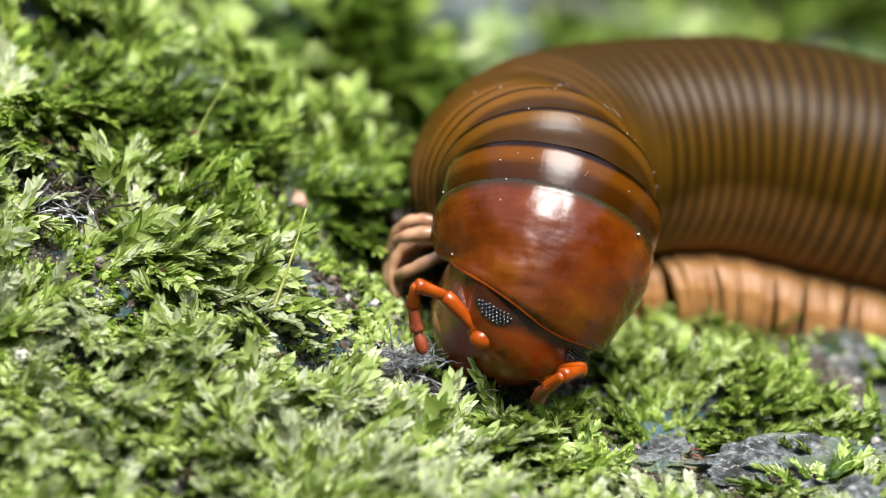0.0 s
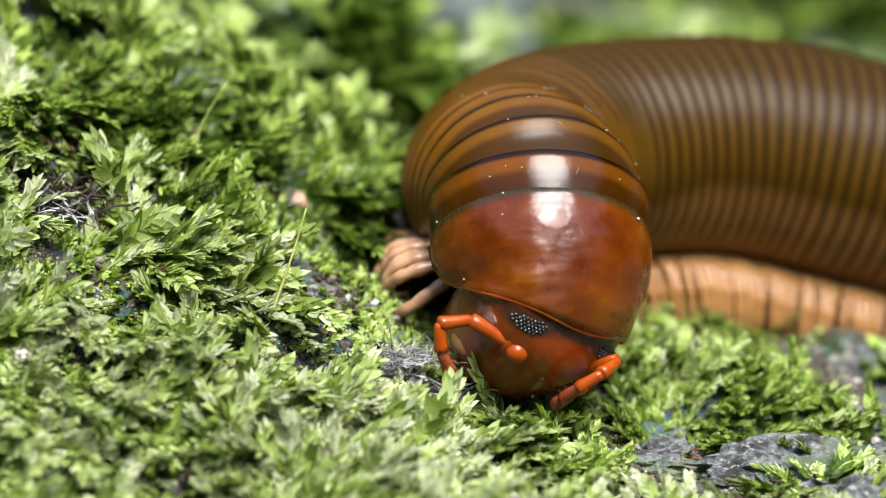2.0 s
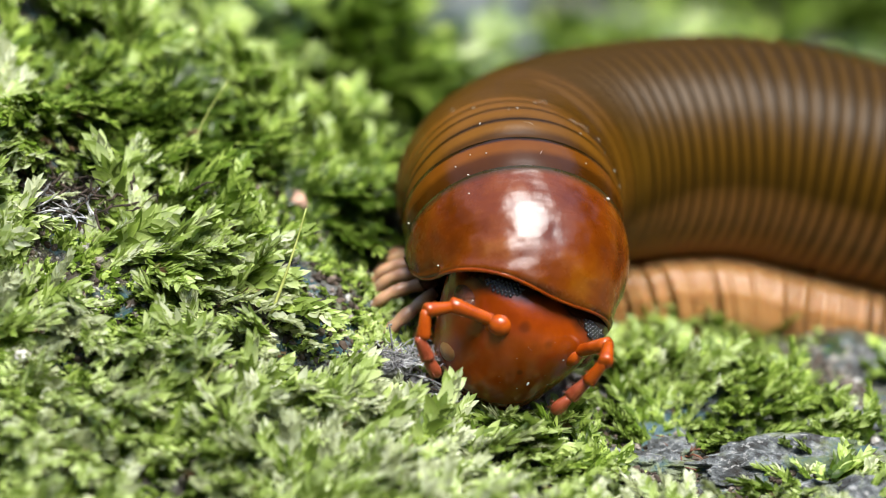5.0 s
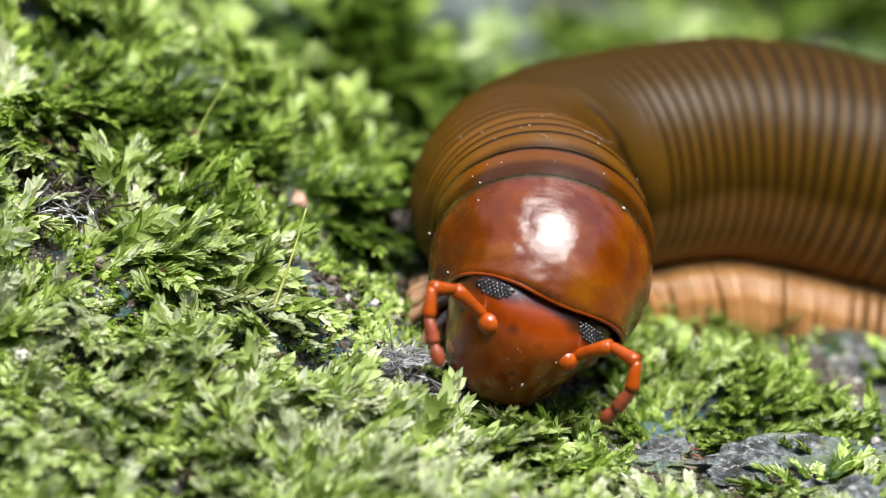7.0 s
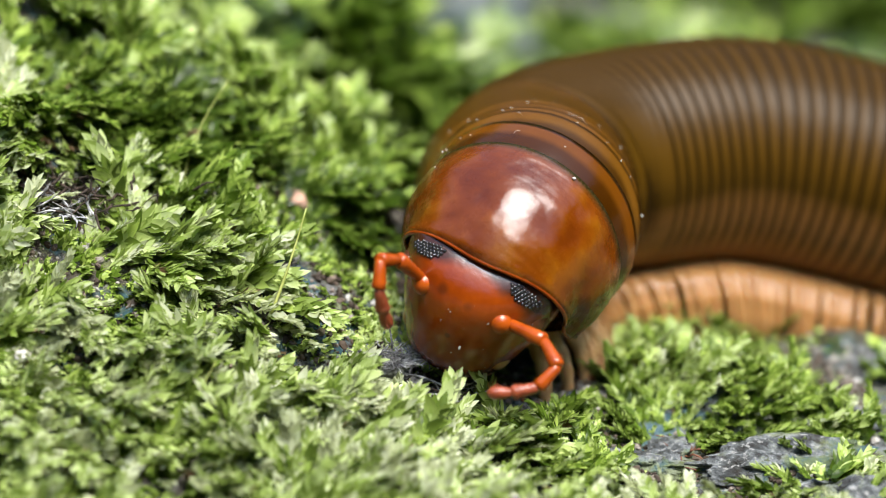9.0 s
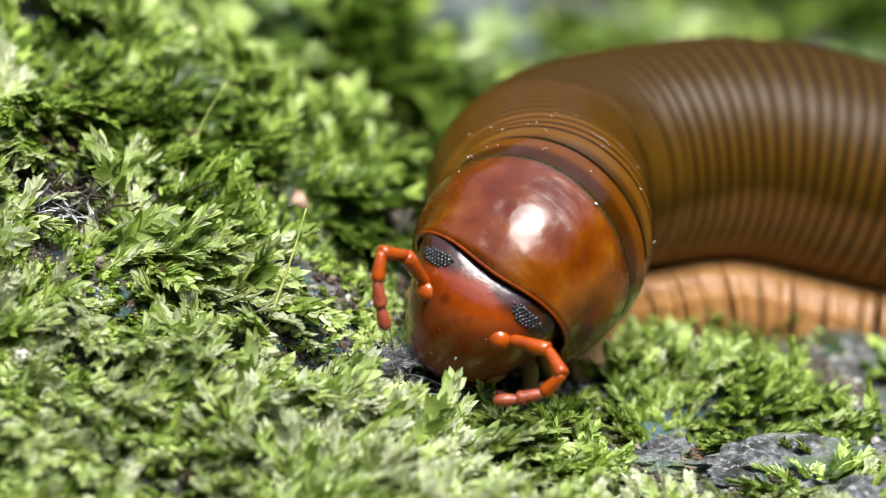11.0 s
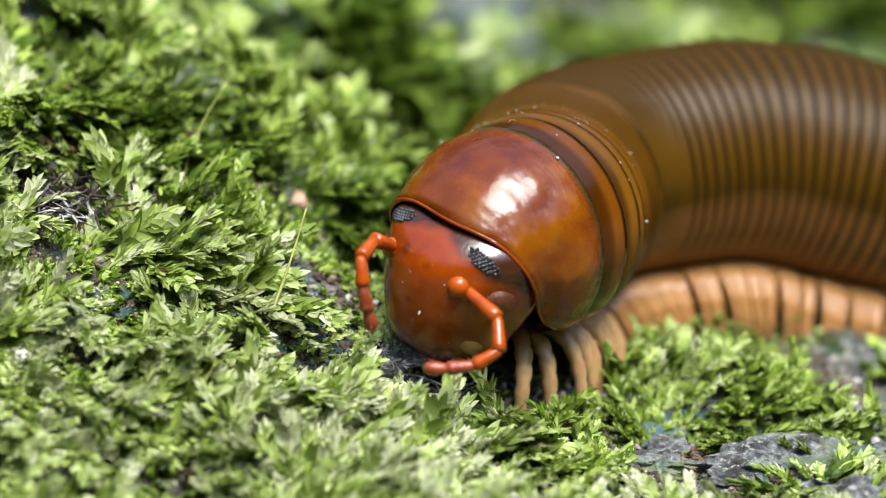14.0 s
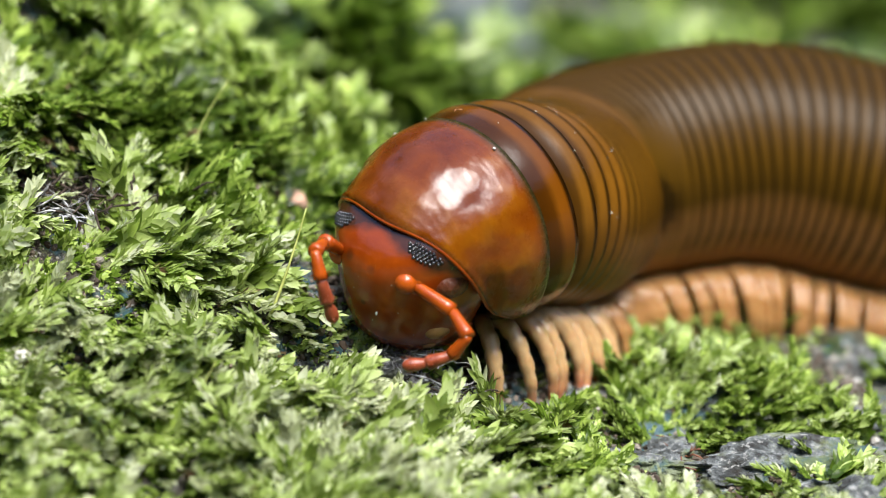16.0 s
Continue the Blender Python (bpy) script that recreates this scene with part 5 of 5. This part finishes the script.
    walk(FEELERS[1][1][2][0], [
        (0, mm_pose(-1.09, -2.42, 2.7, 0, 172.6, 38)), (0.5, mm_pose(-1.24, -2.09, 2.04, 0, 164.5, 85.1)),
        (1, mm_pose(-1.18, -2.3, 2.32, 0, 164.1, 179.3)), (1.5, mm_pose(-1.07, -2.47, 2.62, 0, 143.9, -153.7)),
        (2, mm_pose(-1.26, -2.34, 2.45, 0, 160.8, -162.1)), (2.5, mm_pose(-1.44, -2.19, 2.29, 0, 174.4, 136)),
        (3, mm_pose(-1.45, -2.68, 2, 0, 173.6, 122.8)), (3.5, mm_pose(-1.42, -3.09, 1.67, 0, 172.6, 112.8)),
        (4, mm_pose(-0.92, -2.83, 2.25, 0, 164.1, 42.7)), (4.2, mm_pose(-0.69, -3.02, 2.09, 0, 164.6, 51.8)),
        (6.3, mm_pose(2.29, -3.73, -0.34, 0, 150.5, 120.5)), (6.5, mm_pose(2.47, -3.65, -0.53, 0, 148.3, 123.1)),
        (7, mm_pose(2.83, -2.43, 2.42, 0, 157, -43.8)), (7.5, mm_pose(3.27, -2.13, 2.11, 0, 164.8, -29.7)),
        (8, mm_pose(3.65, -1.78, 1.77, 0, 170.3, 4.3)), (8.5, mm_pose(3.5, -2.16, 1.38, 0, 153.8, -130.9)),
        (9, mm_pose(3.94, -2.27, 0.06, 0, 148.8, -121.9)), (9.2, mm_pose(3.96, -2.2, 0.15, 0, 150.8, -123.7)),
        (11.3, mm_pose(4.03, -1.43, 1.12, 0, 167.9, -179.4)), (11.5, mm_pose(4.01, -1.35, 1.21, 0, 168.1, 170)),
        (12, mm_pose(4.3, -1.17, -0.06, 0, 161.7, -162)), (12.5, mm_pose(4.26, -0.22, -1.1, 0, 151, -171.9)),
        (13, mm_pose(4.5, -0.08, -0.17, 0, 150.1, -128.9)), (13.5, mm_pose(3.7, -0.73, -2.14, 0, 135.8, -156)),
        (14, mm_pose(3.95, -0.54, -1.83, 0, 141.5, -130.8)), (14.5, mm_pose(4.42, -0.36, -0.35, 0, 158.5, -119.1)),
        (15, mm_pose(4.1, 1.22, 0.13, 0, 164.2, 166.2)), (15.5, mm_pose(4.49, 0.37, -0.8, 0, 146.3, -154.6)),
        (16, mm_pose(4.34, 0.01, -1.54, 0, 151.3, -161.4)),
    ])
    walk(FEELERS[1][1][3][0], [
        (0, mm_pose(-0.94, -2.31, 1.21, 0, 151.9, 41.4)), (0.5, mm_pose(-1.2, -1.69, 0.59, 0, 150.8, 50.6)),
        (1, mm_pose(-1.59, -2.3, 0.88, 0, 160, 55.1)), (1.5, mm_pose(-1.86, -2.86, 1.4, 0, 168.7, 64.6)),
        (2, mm_pose(-1.73, -2.49, 1.04, 0, 162.2, 53.1)), (2.5, mm_pose(-1.55, -2.09, 0.8, 0, 155.2, 47.6)),
        (3, mm_pose(-1.54, -2.54, 0.51, 0, 154.7, 53.1)), (3.5, mm_pose(-1.49, -2.91, 0.19, 0, 154, 58.3)),
        (4, mm_pose(-0.62, -2.55, 0.81, 0, 160.2, 64)), (4.2, mm_pose(-0.44, -2.7, 0.65, 0, 161.9, 73.2)),
        (6.3, mm_pose(1.91, -3.09, -1.64, 0, 143.2, 167.9)), (6.5, mm_pose(2.04, -2.99, -1.81, 0, 140, 170.4)),
        (7, mm_pose(3.25, -2.84, 1.04, 0, 170.4, 118.5)), (7.5, mm_pose(3.62, -2.33, 0.66, 0, 166, 149.3)),
        (8, mm_pose(3.91, -1.76, 0.29, 0, 159.9, 163.5)), (8.5, mm_pose(3.06, -2.66, 0.04, 0, 145.8, -176.3)),
        (9, mm_pose(3.53, -2.93, -1.22, 0, 121.5, -154.7)), (9.2, mm_pose(3.56, -2.81, -1.15, 0, 122.6, -154.7)),
        (11.3, mm_pose(3.71, -1.43, -0.34, 0, 133.7, -154.7)), (11.5, mm_pose(3.71, -1.3, -0.26, 0, 134.7, -154.7)),
        (12, mm_pose(3.86, -1.31, -1.49, 0, 128.9, -155.6)), (12.5, mm_pose(3.54, -0.32, -2.41, 0, 127.9, -157.2)),
        (13, mm_pose(4.03, -0.66, -1.47, 0, 128.2, -168.9)), (13.5, mm_pose(2.74, -1.15, -3.22, 0, 112.9, -151)),
        (14, mm_pose(3.33, -1.25, -3, 0, 118.2, -140.9)), (14.5, mm_pose(4.15, -0.84, -1.75, 0, 144.6, -162.5)),
        (15, mm_pose(3.71, 1.32, -1.31, 0, 135.8, 168.8)), (15.5, mm_pose(3.74, 0.02, -2.05, 0, 123.5, -147.1)),
        (16, mm_pose(3.66, -0.22, -2.86, 0, 116.2, -140.5)),
    ])
    walk(FEELERS[1][1][4][0], [
        (0, mm_pose(-0.44, -1.87, -0.02, 0, 145.2, 41.7)), (0.5, mm_pose(-0.77, -1.16, -0.63, 0, 145.4, 45.5)),
        (1, mm_pose(-1.31, -1.9, -0.44, 0, 150.6, 46.3)), (1.5, mm_pose(-1.74, -2.61, 0.03, 0, 155.9, 47.3)),
        (2, mm_pose(-1.48, -2.15, -0.3, 0, 151.5, 45.5)), (2.5, mm_pose(-1.15, -1.66, -0.47, 0, 147.2, 44.1)),
        (3, mm_pose(-1.18, -2.06, -0.76, 0, 147.2, 49.4)), (3.5, mm_pose(-1.17, -2.39, -1.07, 0, 146.9, 54.7)),
        (4, mm_pose(-0.41, -2.12, -0.51, 0, 158.5, 69.2)), (4.2, mm_pose(-0.32, -2.29, -0.68, 0, 160.6, 78.7)),
        (6.3, mm_pose(1.09, -2.91, -2.76, 0, 137.8, 178.3)), (6.5, mm_pose(1.15, -2.84, -2.88, 0, 134.3, -179.3)),
        (7, mm_pose(3.14, -2.63, -0.34, 0, 160.3, 125.3)), (7.5, mm_pose(3.33, -2.15, -0.7, 0, 156.7, 149.5)),
        (8, mm_pose(3.44, -1.63, -1.02, 0, 150.5, 165.8)), (8.5, mm_pose(2.28, -2.72, -1.12, 0, 140.7, 174.2)),
        (9, mm_pose(2.45, -3.44, -1.95, 0, 111.7, -160.5)), (9.2, mm_pose(2.49, -3.31, -1.91, 0, 112.7, -159.9)),
        (11.3, mm_pose(2.8, -1.87, -1.31, 0, 122.6, -152.7)), (11.5, mm_pose(2.81, -1.73, -1.25, 0, 123.5, -151.9)),
        (12, mm_pose(2.86, -1.76, -2.37, 0, 118.4, -154.8)), (12.5, mm_pose(2.53, -0.75, -3.27, 0, 120.1, -154.5)),
        (13, mm_pose(2.95, -0.87, -2.34, 0, 119.4, -175.9)), (13.5, mm_pose(1.62, -1.78, -3.76, 0, 105.4, -149.8)),
        (14, mm_pose(2.38, -2.03, -3.66, 0, 110.5, -143.2)), (14.5, mm_pose(3.38, -1.08, -2.89, 0, 138.3, -169.7)),
        (15, mm_pose(2.75, 1.51, -2.31, 0, 126.7, 169.1)), (15.5, mm_pose(2.76, -0.62, -2.82, 0, 116, -145.6)),
        (16, mm_pose(2.69, -1.02, -3.48, 0, 104.8, -137.2)),
    ])


motions()
